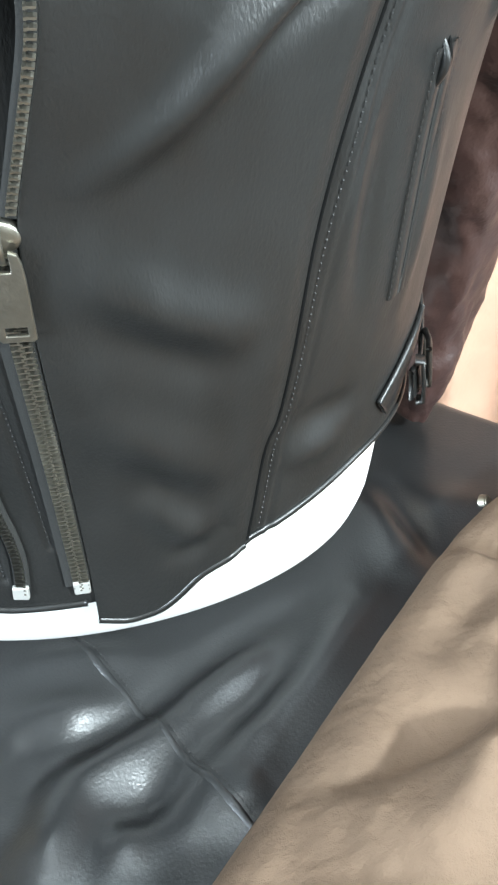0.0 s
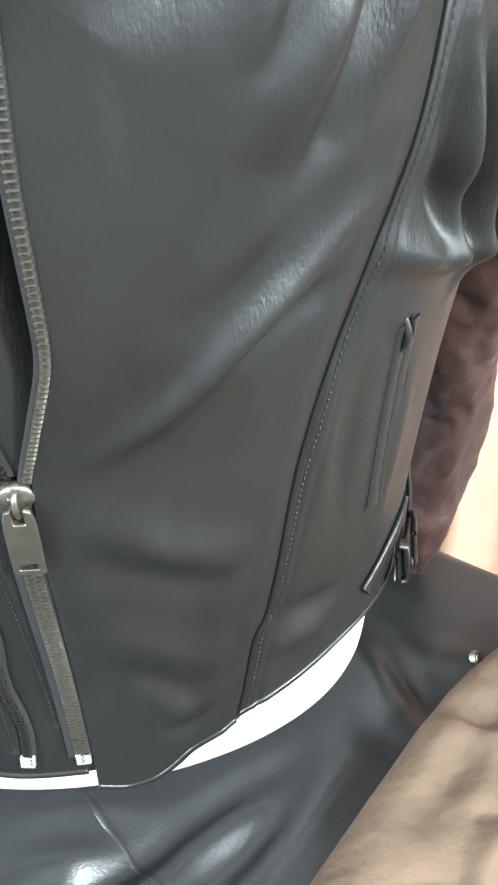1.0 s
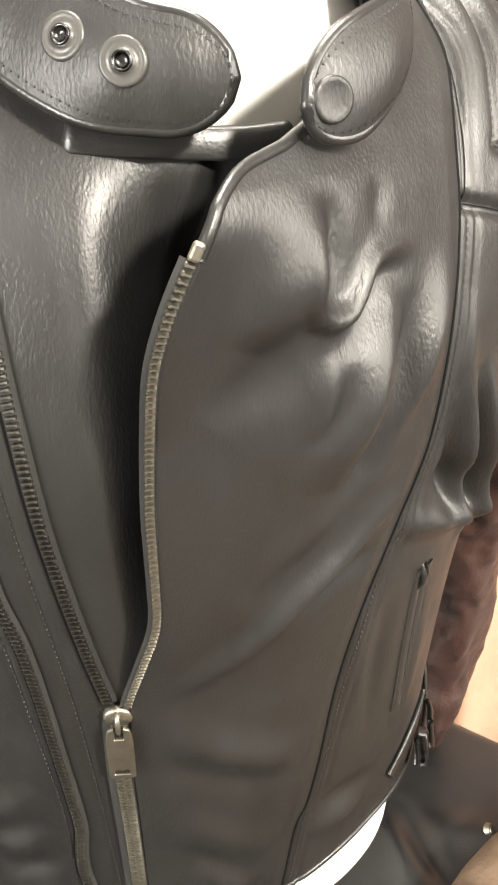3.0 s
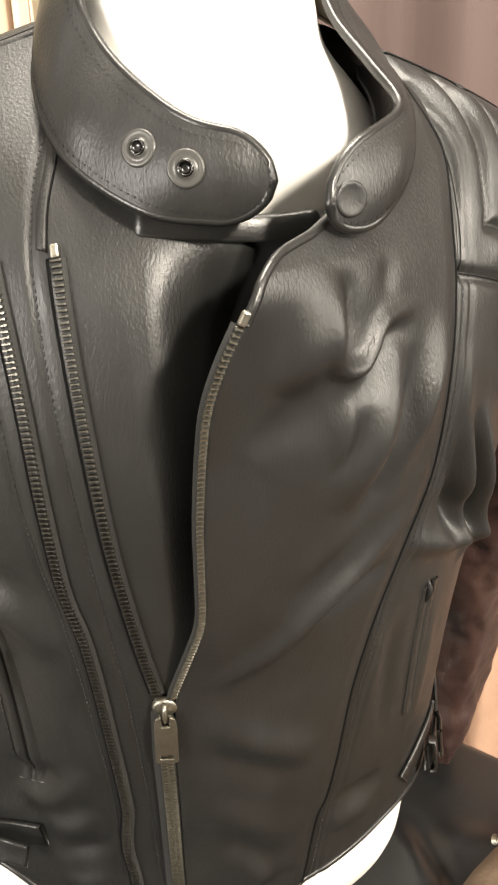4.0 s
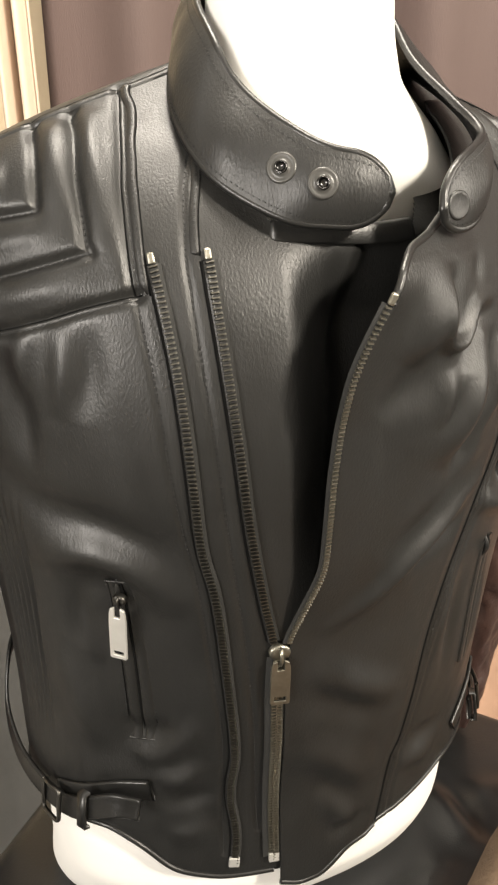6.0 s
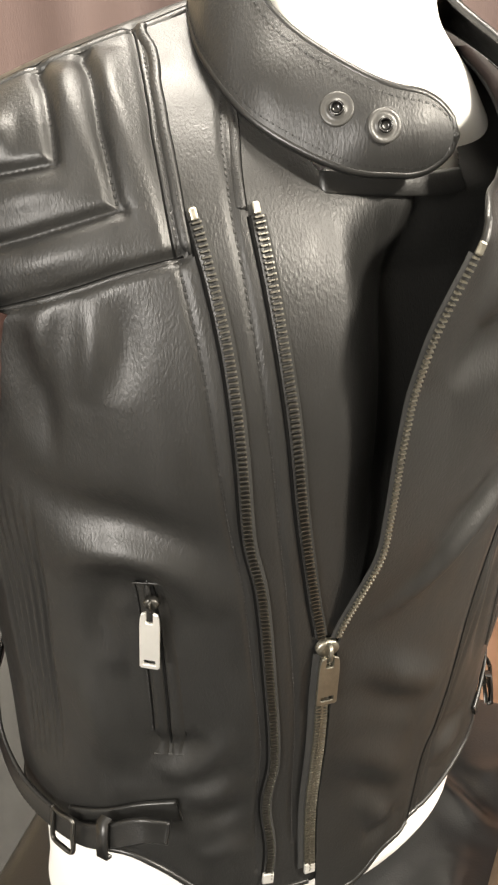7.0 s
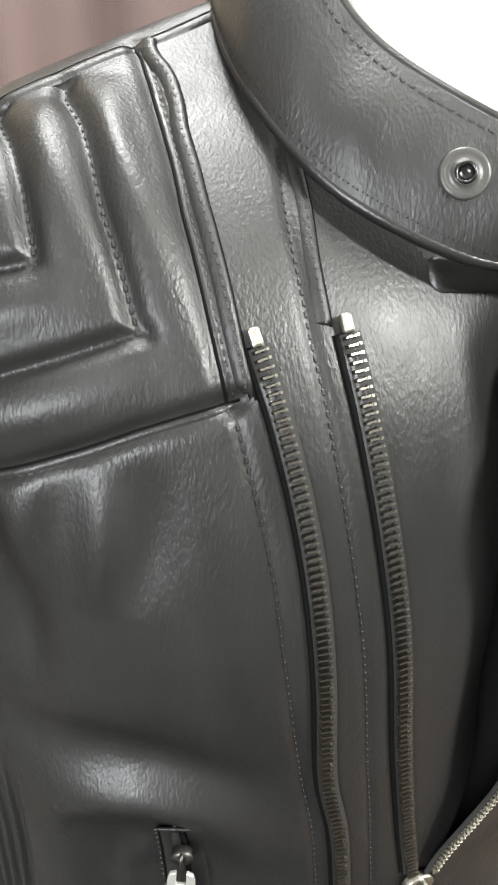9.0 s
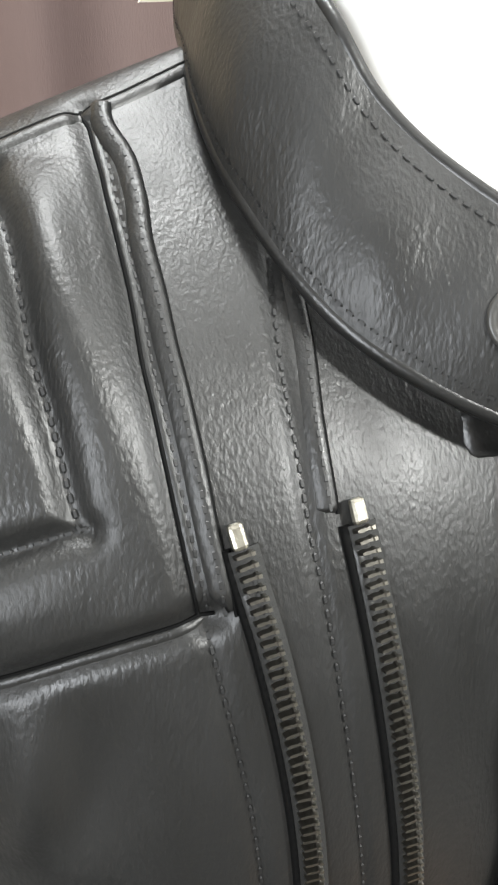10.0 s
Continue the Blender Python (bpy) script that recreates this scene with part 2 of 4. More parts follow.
def rounded(poly, r=0.04, k=6):
    out = []
    n = len(poly)
    for i in range(n):
        a, b, c = (np.array(poly[j % n], float) for j in (i - 1, i, i + 1))
        u, v = unit(a - b), unit(c - b)
        for s in np.linspace(0, 1, k):
            out.append((1 - s)**2 * (b + u * r) + 2 * s * (1 - s) * b + s**2 * (b + v * r))
    return np.array(out)


TOP = rounded([(-0.165, 0.812), (-0.52, -0.12), (0.30, -0.45), (0.78, 0.185)], 0.05)
TABLE_Z = 0.700


def block(name, outline, z0, z1, mat, label, category):
    n = len(outline)
    prof = [(z0, 1.0), (z1 - 0.006, 1.0), (z1 - 0.0018, 0.998), (z1, 0.992)]
    c = outline.mean(0)
    V = [(*(c + (p - c) * s), z) for z, s in prof for p in outline]
    f = grid_faces(len(prof), n, True) + [tuple((len(prof) - 1) * n + j for j in range(n))]
    return thing(name, mesh_of(name, V, f, False), mat, label, category)


block("display_table", TOP, 0.0, TABLE_Z, PLINTH, "display table covered with plain black cloth", "table")


# ---- cloth things lying on the table ----
def wrinkles(x, y, lines):
    """Sum of soft ridges: each line is (x0, y0, x1, y1, width, height)."""
    h = np.zeros_like(x)
    for x0, y0, x1, y1, w, a in lines:
        dx, dy = x1 - x0, y1 - y0
        q = dx * dx + dy * dy
        s = np.clip(((x - x0) * dx + (y - y0) * dy) / q, 0, 1)
        d = np.hypot(x - x0 - s * dx, y - y0 - s * dy)
        h += a * np.exp(-(d / w)**2) * (0.35 + 0.65 * np.sin(np.pi * np.clip(s, 0.02, 0.98)))
    return h


def leather_spread():
    """The glossy black garment that lies over the table top under the torso."""
    c = TOP.mean(0)
    r = np.linspace(0.0, 1.0, 110)[:, None, None]
    ring = np.vstack([TOP, TOP[:1]])
    s = np.concatenate([[0], np.cumsum(np.linalg.norm(np.diff(ring, axis=0), axis=1))])
    t = np.linspace(0, s[-1], 361)[:-1]
    ring = np.stack([np.interp(t, s, ring[:, k]) for k in (0, 1)], 1)
    xy = c + (ring - c)[None] * (r * 0.995)
    x, y = xy[..., 0], xy[..., 1]
    ridges = [(-0.131, 0.323, -0.06, 0.327, 0.016, 0.01),
              (-0.127, 0.287, -0.076, 0.298, 0.014, 0.009),
              (-0.092, 0.244, -0.046, 0.28, 0.016, 0.013),
              (-0.046, 0.28, 0.01, 0.342, 0.015, 0.012),
              (-0.1, 0.196, -0.089, 0.244, 0.02, 0.013),
              (-0.064, 0.204, -0.056, 0.232, 0.014, 0.008),
              (-0.031, 0.229, 0.012, 0.298, 0.016, 0.01), (0.009, 0.28, 0.07, 0.373, 0.018, 0.01),
              (-0.101, 0.263, -0.051, 0.3, 0.013, -0.01),
              (-0.051, 0.3, 0.035, 0.373, 0.014, -0.009),
              (-0.018, 0.266, 0.033, 0.342, 0.013, -0.009),
              (-0.067, 0.226, -0.041, 0.247, 0.014, -0.01),
              (-0.12, 0.238, -0.116, 0.277, 0.016, -0.009), (0.08, 0.469, 0.102, 0.402, 0.016, 0.01), (0.101, 0.481, 0.123, 0.413, 0.013, -0.009), (0.118, 0.457, 0.168, 0.469, 0.02, 0.006),
              (-0.011, 0.229, 0.008, 0.253, 0.012, 0.007)]

    def rise(x, y):
        rough = np.array([0.0022 * noise.noise(Vector((px * 13, py * 13, 7.37))) for px, py in zip(np.ravel(x), np.ravel(y))]).reshape(np.shape(x))
        return np.maximum(0.0, 0.010 + 0.85 * wrinkles(x, y, [(a, b, c, d, 0.8 * w, k) for a, b, c, d, w, k in ridges]) + rough - 0.003) + 0.003

    h = rise(x, y)
    edge = np.clip((1 - r[..., 0]) / 0.03, 0, 1)
    P = np.dstack([x, y, TABLE_Z + 0.004 + h * np.sqrt(edge)])
    n, m = P.shape[:2]
    root = thing("leather_garment", sheet("leather_garment", P, wrap=True), GLOSSY, "glossy black leather garment spread in wrinkles over the table", "garment")
    N = np.tile([[0, 0, 1.0]], (40, 1))
    for k, line in enumerate([[(-0.107, 0.343), (-0.072, 0.308), (-0.055, 0.29), (-0.03, 0.261), (-0.0, 0.229), (0.021, 0.206)]]):
        q = smooth_line(line, 40)
        z = TABLE_Z + 0.0045 + rise(q[:, 0], q[:, 1])
        S = np.column_stack([q, z])
        part("seam", sweep("seam", S, N, [(-0.006, -0.004), (-0.003, 0.0002), (-0.0004, 0.0008), (0.0, -0.004)]), GLOSSY, root)
        stitches("stitching", S + np.array([0.0014, 0.0014, 0.0002]), N, root)
    return root


leather_spread()


def brown_coat():
    a = np.array([0.55, 0.835])
    b = np.array([0.835, -0.55])
    centre = np.array([0.168, 0.165])
    u = np.linspace(-1, 1, 150)[:, None]
    v = np.linspace(-1, 1, 110)[None, :]
    # square to rounded slab
    x = u * np.sqrt(1 - 0.32 * v**4) * 0.33
    y = v * np.sqrt(1 - 0.42 * u**6) * 0.17
    rim = np.maximum(np.abs(u)**8 + 0 * v, np.abs(v)**6 + 0 * u)
    dome = np.sqrt(np.clip(1 - rim, 0, 1))
    xy = centre + x[..., None] * a + y[..., None] * b
    X, Y = xy[..., 0], xy[..., 1]
    ridges = [(0.02, 0.10, 0.18, 0.30, 0.026, 0.014), (0.10, 0.05, 0.22, 0.34, 0.02, 0.012), (0.08, 0.24, 0.20, 0.27, 0.014, -0.013), (0.12, 0.36, 0.22, 0.36, 0.014, 0.010),
              (0.12, 0.40, 0.20, 0.33, 0.012, -0.010), (0.05, 0.17, 0.13, 0.16, 0.014, -0.011), (0.15, 0.12, 0.17, 0.24, 0.012, -0.011), (0.10, 0.30, 0.16, 0.38, 0.012, -0.009),
              (0.09, 0.20, 0.15, 0.29, 0.010, 0.008), (0.13, 0.22, 0.21, 0.20, 0.012, 0.009), (0.03, 0.22, 0.10, 0.24, 0.010, -0.007), (0.14, 0.30, 0.24, 0.29, 0.010, -0.009)]
    crumple = np.array([[noise.fractal(Vector((X[i, j] * 14, Y[i, j] * 14, 3.37)), 0.9, 2.0, 5) for j in range(X.shape[1])] for i in range(X.shape[0])])
    z = TABLE_Z + 0.016 + 0.050 * dome + (1.5 * wrinkles(X, Y, ridges) + 0.008 * crumple) * dome
    P = np.dstack([X, Y, z])
    root = thing("brown_coat", sheet("brown_coat", P), COTTON, "folded brown cotton coat lying on the black table", "coat")
    # brass stud at its far end
    bm = bmesh.new()
    bmesh.ops.create_cone(bm, cap_ends=True, segments=20, radius1=0.006, radius2=0.0045, depth=0.006)
    bmesh.ops.bevel(bm, geom=[e for e in bm.edges if e.calc_face_angle() > 0.7], offset=0.001, segments=2, affect="EDGES")
    st = part("stud", bm, BRASS, root, "small brass stud")
    st.matrix_local = Matrix.Translation((0.166, 0.462, 0.716)) @ Euler((0.5, 0.9, 0)).to_matrix().to_4x4()
    return root


brown_coat()

# ---- the torso's form, in its own frame: X to the wearer's left, Y to the back ----
BODY = pose(-0.0883, 0.4109, 0, 0, 0, 15.2)
# height, half width, middle of the depth, front depth, back depth
PROFILE = np.array([(0.66, .172, .000, .112, .100), (0.80, .178, .000, .124, .105), (0.88, .182, .000, .131, .108), (0.95, .184, -.002, .146, .112),
                    (1.02, .190, -.004, .156, .116), (1.09, .200, -.008, .164, .118), (1.15, .208, -.014, .166, .116), (1.20, .212, -.022, .154, .110),
                    (1.235, .212, -.030, .137, .100), (1.265, .206, -.040, .112, .086), (1.295, .190, -.052, .075, .062), (1.320, .140, -.060, .042, .038),
                    (1.340, .086, -.064, .017, .018), (1.352, .050, -.066, .006, .008)])


def soft(xs, ys, blur):
    """A smooth function through a few places."""
    g = np.linspace(xs[0], xs[-1], 600)
    v = np.interp(g, xs, ys)
    k = max(1, int(blur / (g[1] - g[0])))
    w = np.hanning(2 * k + 3)[1:-1]
    pad = np.concatenate([2 * v[0] - v[k:0:-1], v, 2 * v[-1] - v[-2:-k - 2:-1]])
    v = np.convolve(pad, w / w.sum(), "valid")
    return lambda z: np.interp(z, g, v)


def spline_rows(rows):
    """The profile on a fine ladder of heights, its knots blended away."""
    k = rows[:, 0]
    slope = np.gradient(rows[:, 1:], k, axis=0)
    z = np.linspace(k[0], k[-1], 1400)
    i = np.clip(np.searchsorted(k, z) - 1, 0, len(k) - 2)
    h = (k[i + 1] - k[i])[:, None]
    s = (z[:, None] - k[i][:, None]) / h
    v = (2*s**3 - 3*s**2 + 1) * rows[i, 1:] + (s**3 - 2*s**2 + s) * h * slope[i] + (3*s**2 - 2*s**3) * rows[i + 1, 1:] + (s**3 - s**2) * h * slope[i + 1]
    width = np.interp(z, [1.22, 1.33], [44, 8])
    out = v.copy()
    for n in range(len(z)):
        w = int(min(width[n], n, len(z) - 1 - n))
        if w > 0:
            out[n] = np.average(v[n - w:n + w + 1], axis=0, weights=np.hanning(2 * w + 3)[1:-1])
    return z, out


LADDER, RUNGS = spline_rows(PROFILE)


def base(th, z):
    """Places on the torso at th degrees from the front and height z."""
    th, z = np.broadcast_arrays(np.radians(np.asarray(th, float)), np.asarray(z, float))
    w, yc, f, b = (np.interp(z, LADDER, RUNGS[:, j]) for j in range(4))
    c = np.cos(th)
    return np.stack([w * np.sin(th), yc - np.where(c > 0, f, b) * c, z], -1)


EDGE_OF = soft([.78, .83, .92, .98, 1.02, 1.035, 1.08, 1.14, 1.2, 1.2225, 1.2405, 1.2525], [-5.8, -6.0, -7.0, -7.8, -7.6, -6.3, -3.0, -3.5, -3.0, -1.4, 0.7, 2.4], .019)
SIDE_OF = soft([.80, .83, .85, .888, .905, .94, .9975, 1.05, 1.092, 1.131, 1.1775, 1.2555, 1.298, 1.327], [17.4, 18.6, 19.6, 20.8, 22.4, 23.3, 24.2, 26.5, 29.4, 32.2, 33.3, 34.2, 38, 52], .010)


def edge(z):
    """The free edge of the left front panel."""
    return EDGE_OF(z)


def side(z):
    """The side seam that ends the left front panel."""
    return SIDE_OF(z)


LIFT_OF = soft([.98, 1.0, 1.03, 1.08, 1.14, 1.17, 1.20, 1.245, 1.28, 1.33], [0, 0, .001, .012, .0175, .0235, .039, .064, .048, .01], .018)


def lift(th, z):
    a = LIFT_OF(z)
    e = edge(z)
    s = np.clip((th - e) / (np.maximum(side(z), 27) - e), 0, 1)
    d = np.clip((side(z) - th) / 3.0, 0, 1)
    return a * (1 - s)**1.15 + .0008 + .0024 * d * d * (3 - 2 * d)


def step(x, lo, hi):
    s = np.clip((x - lo) / (hi - lo), 0, 1)
    return s * s * (3 - 2 * s)


def field(P, folds):
    """Height of soft folds and grooves at places P: each fold is (places along it, width, height, fade at its ends)."""
    out = np.zeros(P.shape[:-1])
    Q = P.reshape(-1, 3)
    for F, w, a, fade in folds:
        lo, hi = F.min(0) - 2.6 * w, F.max(0) + 2.6 * w
        m = np.all((Q > lo) & (Q < hi), 1)
        if not m.any():
            continue
        q = Q[m]
        best = np.full(len(q), 9.0)
        t = np.zeros(len(q))
        A, D = F[:-1], np.diff(F, axis=0)
        for k in range(len(A)):
            s = np.clip(((q - A[k]) @ D[k]) / max(D[k] @ D[k], 1e-12), 0, 1)
            d = np.linalg.norm(q - A[k] - s[:, None] * D[k], axis=1)
            better = d < best
            best[better], t[better] = d[better], ((k + s) / len(A))[better]
        env = 1.12 * np.sin(np.pi * np.clip(t, 0, 1))**1.3 if fade else 1.0
        out.reshape(-1)[np.where(m)[0]] += a * np.exp(-(best / w)**2) * env
    return out


def on_base(pts, n=24):
    q = smooth_line(pts, n)
    return base(q[:, 0], q[:, 1])


def on_panel(pts, n=24):
    q = smooth_line(pts, n)
    p = base(q[:, 0], q[:, 1])
    p[:, 1] -= lift(q[:, 0], q[:, 1])
    return p


def mirror(pts):
    return [(6.5 - a, z) for a, z in pts]


YOKE = [(-28.5, 1.2335), (-36.8, 1.227), (-44.4, 1.2195), (-53.6, 1.212), (-66, 1.204), (-80, 1.20)]
SHOULDER_IN = [(-29.6, 1.233), (-30.2, 1.251), (-30.8, 1.2675), (-31.3, 1.2815), (-32.4, 1.294), (-35.0, 1.304), (-39.5, 1.3135), (-46.4, 1.3226), (-56, 1.3298), (-67, 1.334)]
SHOULDER_OUT = [(-27.2, 1.233), (-27.8, 1.251), (-28.3, 1.269), (-28.8, 1.284), (-30.2, 1.2965), (-33.2, 1.307), (-37.5, 1.317), (-45, 1.3258), (-61, 1.3352)]
PAD_ONE = [(-66, 1.233), (-52.8, 1.2405), (-37.4, 1.2532), (-36.9, 1.2538), (-37.4, 1.262), (-38.0, 1.272), (-38.9, 1.2825), (-41.2, 1.295), (-45, 1.3045), (-51.6, 1.313), (-64, 1.322)]
PAD_TWO = [(-66, 1.266), (-54.0, 1.2705), (-47.0, 1.2736), (-46.6, 1.2745), (-47.2, 1.2836), (-49.2, 1.2932), (-53, 1.301), (-58.8, 1.3076), (-70, 1.315)]

V_ONE = [(-21.9, 1.3052), (-21.4, 1.2896), (-21.7, 1.272), (-21.7, 1.2495), (-21.3, 1.2345), (-20.6, 1.20), (-19.4, 1.15), (-18.0, 1.10), (-16.6, 1.06), (-14.6, 1.0), (-12.8, .93), (-11.0, .85)]
V_TWO = [(-19.2, 1.300), (-18.9, 1.286), (-19.6, 1.269), (-19.7, 1.2515)]
ZIP_A = [(-26.6, 1.2475), (-25.2, 1.221), (-24.0, 1.1835), (-23.2, 1.134), (-22.4, 1.0905), (-20.4, 1.0545), (-18.6, .99), (-17.3, .945), (-16.9, .9225), (-17.4, .900), (-17.3, .882), (-16.4, .862), (-16.0, .845), (-16.5, .824)]
ZIP_B = [(-18.5, 1.2490), (-17.6, 1.215), (-16.4, 1.167), (-14.8, 1.11), (-12.4, 1.0575), (-10.3, 1.023)]
STITCH_A = [(-29.2, 1.23), (-27.6, 1.1835), (-26.8, 1.143), (-25.2, 1.0965), (-23.4, 1.06), (-21.6, 1.0), (-19.4, .93), (-18.8, .83)]

FOLDS = []
for flip in (False, True):
    for pts, w, a in ((PAD_ONE, .0034, -.0036), (PAD_TWO, .0034, -.0036), (SHOULDER_IN, .0030, -.0020), (YOKE, .0034, -.0028)):
        FOLDS.append((on_base(mirror(pts) if flip else pts, 40), w, a, False))
    for pts, w, a in (([(-33.5, 1.245), (-34.3, 1.27), (-36.5, 1.290), (-41, 1.303), (-49, 1.316), (-60, 1.325)], .008, .0036), ([(-41.5, 1.262), (-42.8, 1.283), (-46.5, 1.297), (-55, 1.310), (-66, 1.318)], .008, .0036),
                      ([(-60, 1.2535), (-46, 1.262), (-40, 1.264)], .007, .0022), ([(-60, 1.222), (-46, 1.233), (-34, 1.243)], .008, .0026), ([(-62, 1.285), (-54, 1.287)], .009, .003)):
        FOLDS.append((on_base(mirror(pts) if flip else pts), w, a, True))
for pts, w, a in (
        ([(-58, 1.060), (-50, 1.075), (-42, 1.0785), (-34, 1.068), (-27, 1.038)], .013, .0075),
        ([(-66, 1.132), (-52, 1.108), (-40, 1.0985), (-30, 1.083), (-24, 1.06)], .015, -.0060),
        ([(-49, 1.06), (-49.5, 1.035), (-50, 1.0)], .009, -.0035),
        ([(-42, .927), (-36, .916), (-30, .928), (-24, .957)], .009, .0042),
        ([(-44, .945), (-36, .937), (-30, .950)], .008, -.0030),
        ([(-36, .893), (-28, .902), (-22, .920)], .009, .0038),
        ([(-34, .876), (-26, .882), (-20, .895)], .008, -.0030),
        ([(-32, .845), (-26, .850), (-20, .862)], .009, .0025),
        ([(-41.6, 1.222), (-42, 1.195), (-44.5, 1.165)], .008, .0030), ([(-46, 1.222), (-50, 1.20), (-52, 1.17)], .008, .0028), ([(-37, 1.22), (-38, 1.19), (-40, 1.165)], .009, -.0022),
        ([(-54, 1.205), (-52.5, 1.165), (-53, 1.12)], .010, -.0050),
        ([(-56, 1.0), (-52, .95), (-46, .91)], .013, .0030)):
    FOLDS.append((on_base(pts), w, a, True))
for pts in (V_ONE, STITCH_A):
    FOLDS.append((on_base(pts, 60), .0019, -.0011, False))
for r in range(6):
    FOLDS.append((on_base([(-58.5 - 2.3 * r, 1.12), (-61 - 2.3 * r, 1.05), (-63.5 - 2.3 * r, .99), (-64.5 - 2.3 * r, .90)]), .0024, -.0030, True))
FOLDS.append((on_base([(-41, 1.05), (-39.5, 1.0), (-38, .93)]), .034, -.0095, False))
# the left side of the torso beyond the seam
for pts, w, a in (([(28, 1.096), (38, 1.084), (50, 1.075), (64, 1.075)], .008, .0075), ([(33, 1.115), (41, 1.105), (54, 1.09)], .010, -.0045),
                  ([(37.5, 1.165), (39.5, 1.12), (44, 1.07)], .0050, -.0050), ([(40.0, 1.163), (43.0, 1.115), (48, 1.065)], .0048, .0075), ([(42.5, 1.163), (46, 1.115), (51, 1.065)], .0042, -.0085),
                  ([(44.5, 1.166), (48.5, 1.115), (54, 1.062), (52, 1.046)], .0055, .0110), ([(37.5, 1.20), (38.5, 1.17), (39.5, 1.14)], .006, .0020),
                  ([(28, 1.06), (29, 1.0), (30, .95)], .008, .0025), ([(33, 1.05), (34, .99), (35, .93)], .007, -.0030), ([(46, 1.04), (47, .98), (48, .92)], .008, .0025),
                  ([(22.0, .875), (31, .872), (39, .870)], .010, .0035), ([(24, .895), (33, .892), (42, .888)], .009, -.0030)):
    FOLDS.append((on_base(pts), w, a, True))

PANEL_FOLDS = []
for pts, w, a in (
        ([(3, 1.165), (12, 1.172), (25, 1.178)], .036, .0065),
        # the curled fold on the chest
        ([(11.4, 1.243), (10.7, 1.2285), (10.6, 1.2175), (12.0, 1.2090), (14.5, 1.2075), (16.3, 1.2135), (17.4, 1.2200), (19.0, 1.2245), (23.1, 1.2250), (26, 1.223)], .0044, .0056),
        ([(14.3, 1.250), (13.2, 1.2380), (13.0, 1.2246), (13.6, 1.2155)], .0070, -.0034), ([(25, 1.2175), (20.1, 1.2160), (17.9, 1.2070), (15.7, 1.1990), (12, 1.2005)], .0070, -.0038),
        ([(20.0, 1.252), (19.4, 1.240), (19.2, 1.231)], .0065, -.0016),
        # folds that fan out below it
        ([(12.6, 1.246), (9.5, 1.2283), (7.8, 1.2166), (5.2, 1.199)], .0125, .0076), ([(12.7, 1.1995), (9.4, 1.1955), (6.3, 1.1853), (2.4, 1.170)], .013, -.0056),
        ([(22.6, 1.213), (21.3, 1.2045), (18.8, 1.1800), (17.0, 1.1590), (14.8, 1.132)], .0105, .0080), ([(24.8, 1.210), (23.6, 1.1741), (21.3, 1.1489), (16.8, 1.110)], .0085, -.0052),
        ([(31.0, 1.222), (30.0, 1.208), (28.0, 1.1876), (25.4, 1.1652), (21.0, 1.1370)], .0095, .0078), ([(13.4, 1.195), (13.0, 1.178), (12.4, 1.160)], .007, .0026),
        ([(15.6, 1.190), (14.6, 1.172), (13.6, 1.155)], .0055, -.0022), ([(29.5, 1.142), (24.7, 1.127), (18.9, 1.1132), (13.0, 1.0947), (6.4, 1.0778)], .009, -.0040),
        ([(-3.2, 1.0255), (5.5, 1.0465), (12.9, 1.0728), (19.8, 1.0942), (25.1, 1.1083), (31, 1.118)], .0068, .0062),
                ([(8, 1.083), (16, 1.106), (24, 1.128), (30, 1.15)], .012, .0036), ([(12, 1.060), (20.5, 1.0799), (28, 1.092)], .007, -.0034),
        ([(-4.4, 1.0095), (3.6, .986), (13.2, .966), (20, .96)], .013, .0055), ([(-3, .988), (6, .962), (18.0, .936)], .012, -.0030),
        ([(-4.2, .935), (6.4, .9045), (14.8, .8715)], .014, .0050), ([(-1, .908), (6, .880), (12, .856)], .010, -.0022),
        ([(2.4, .884), (8.4, .852), (15.5, .832)], .009, .0035), ([(4, .835), (10, .838), (16, .850)], .008, -.0030)):
    PANEL_FOLDS.append((on_panel(pts), w, a, True))
SIDE = [(46, 1.318), (40, 1.306), (36.5, 1.285), (34.2, 1.2555), (33.7, 1.227), (33.3, 1.1775), (32.2, 1.131), (29.4, 1.092), (26.5, 1.05), (24.2, .9975), (23.3, .9405), (22.4, .905), (20.8, .888), (19.6, .852), (18.6, .828)]
FOLDS.append((on_base([(t + 0.8, z) for t, z in SIDE], 60), .0022, -.0016, False))
for d in (2.3, 4.0):
    FOLDS.append((on_base([(t + d, z) for t, z in SIDE], 60), .0019, -.0010, False))


def normal_of(f, th, z):
    du, dz = 0.25, 0.0008
    th, z = np.asarray(th, float), np.asarray(z, float)
    return unit(np.cross(f(th + du, z) - f(th - du, z), f(th, z + dz) - f(th, z - dz)))


def skin(th, z):
    """The jacket's under layer: torso with its folds."""
    p = base(th, z)
    p0 = p.copy()
    n = normal_of(base, th, np.minimum(z, 1.3505))
    th, z = np.broadcast_arrays(np.asarray(th, float), np.asarray(z, float))
    # under the front panel the lining layer lies back from it
    gap = step(th - edge(z), 1, 4) * step(side(z) - th, 1.5, 3.5) * step(-z, -1.327, -1.315)
    deep = step(th, -8.5, 3) * step(-th, -30, -20) * step(z, 1.02, 1.12) * step(-z, -1.264, -1.22)
    return p + n * (field(p0, FOLDS) - .007 * gap - .023 * deep)[..., None]


def flat_panel(th, z):
    p = base(th, z)
    p[..., 1] -= lift(np.asarray(th, float), np.asarray(z, float))
    return p


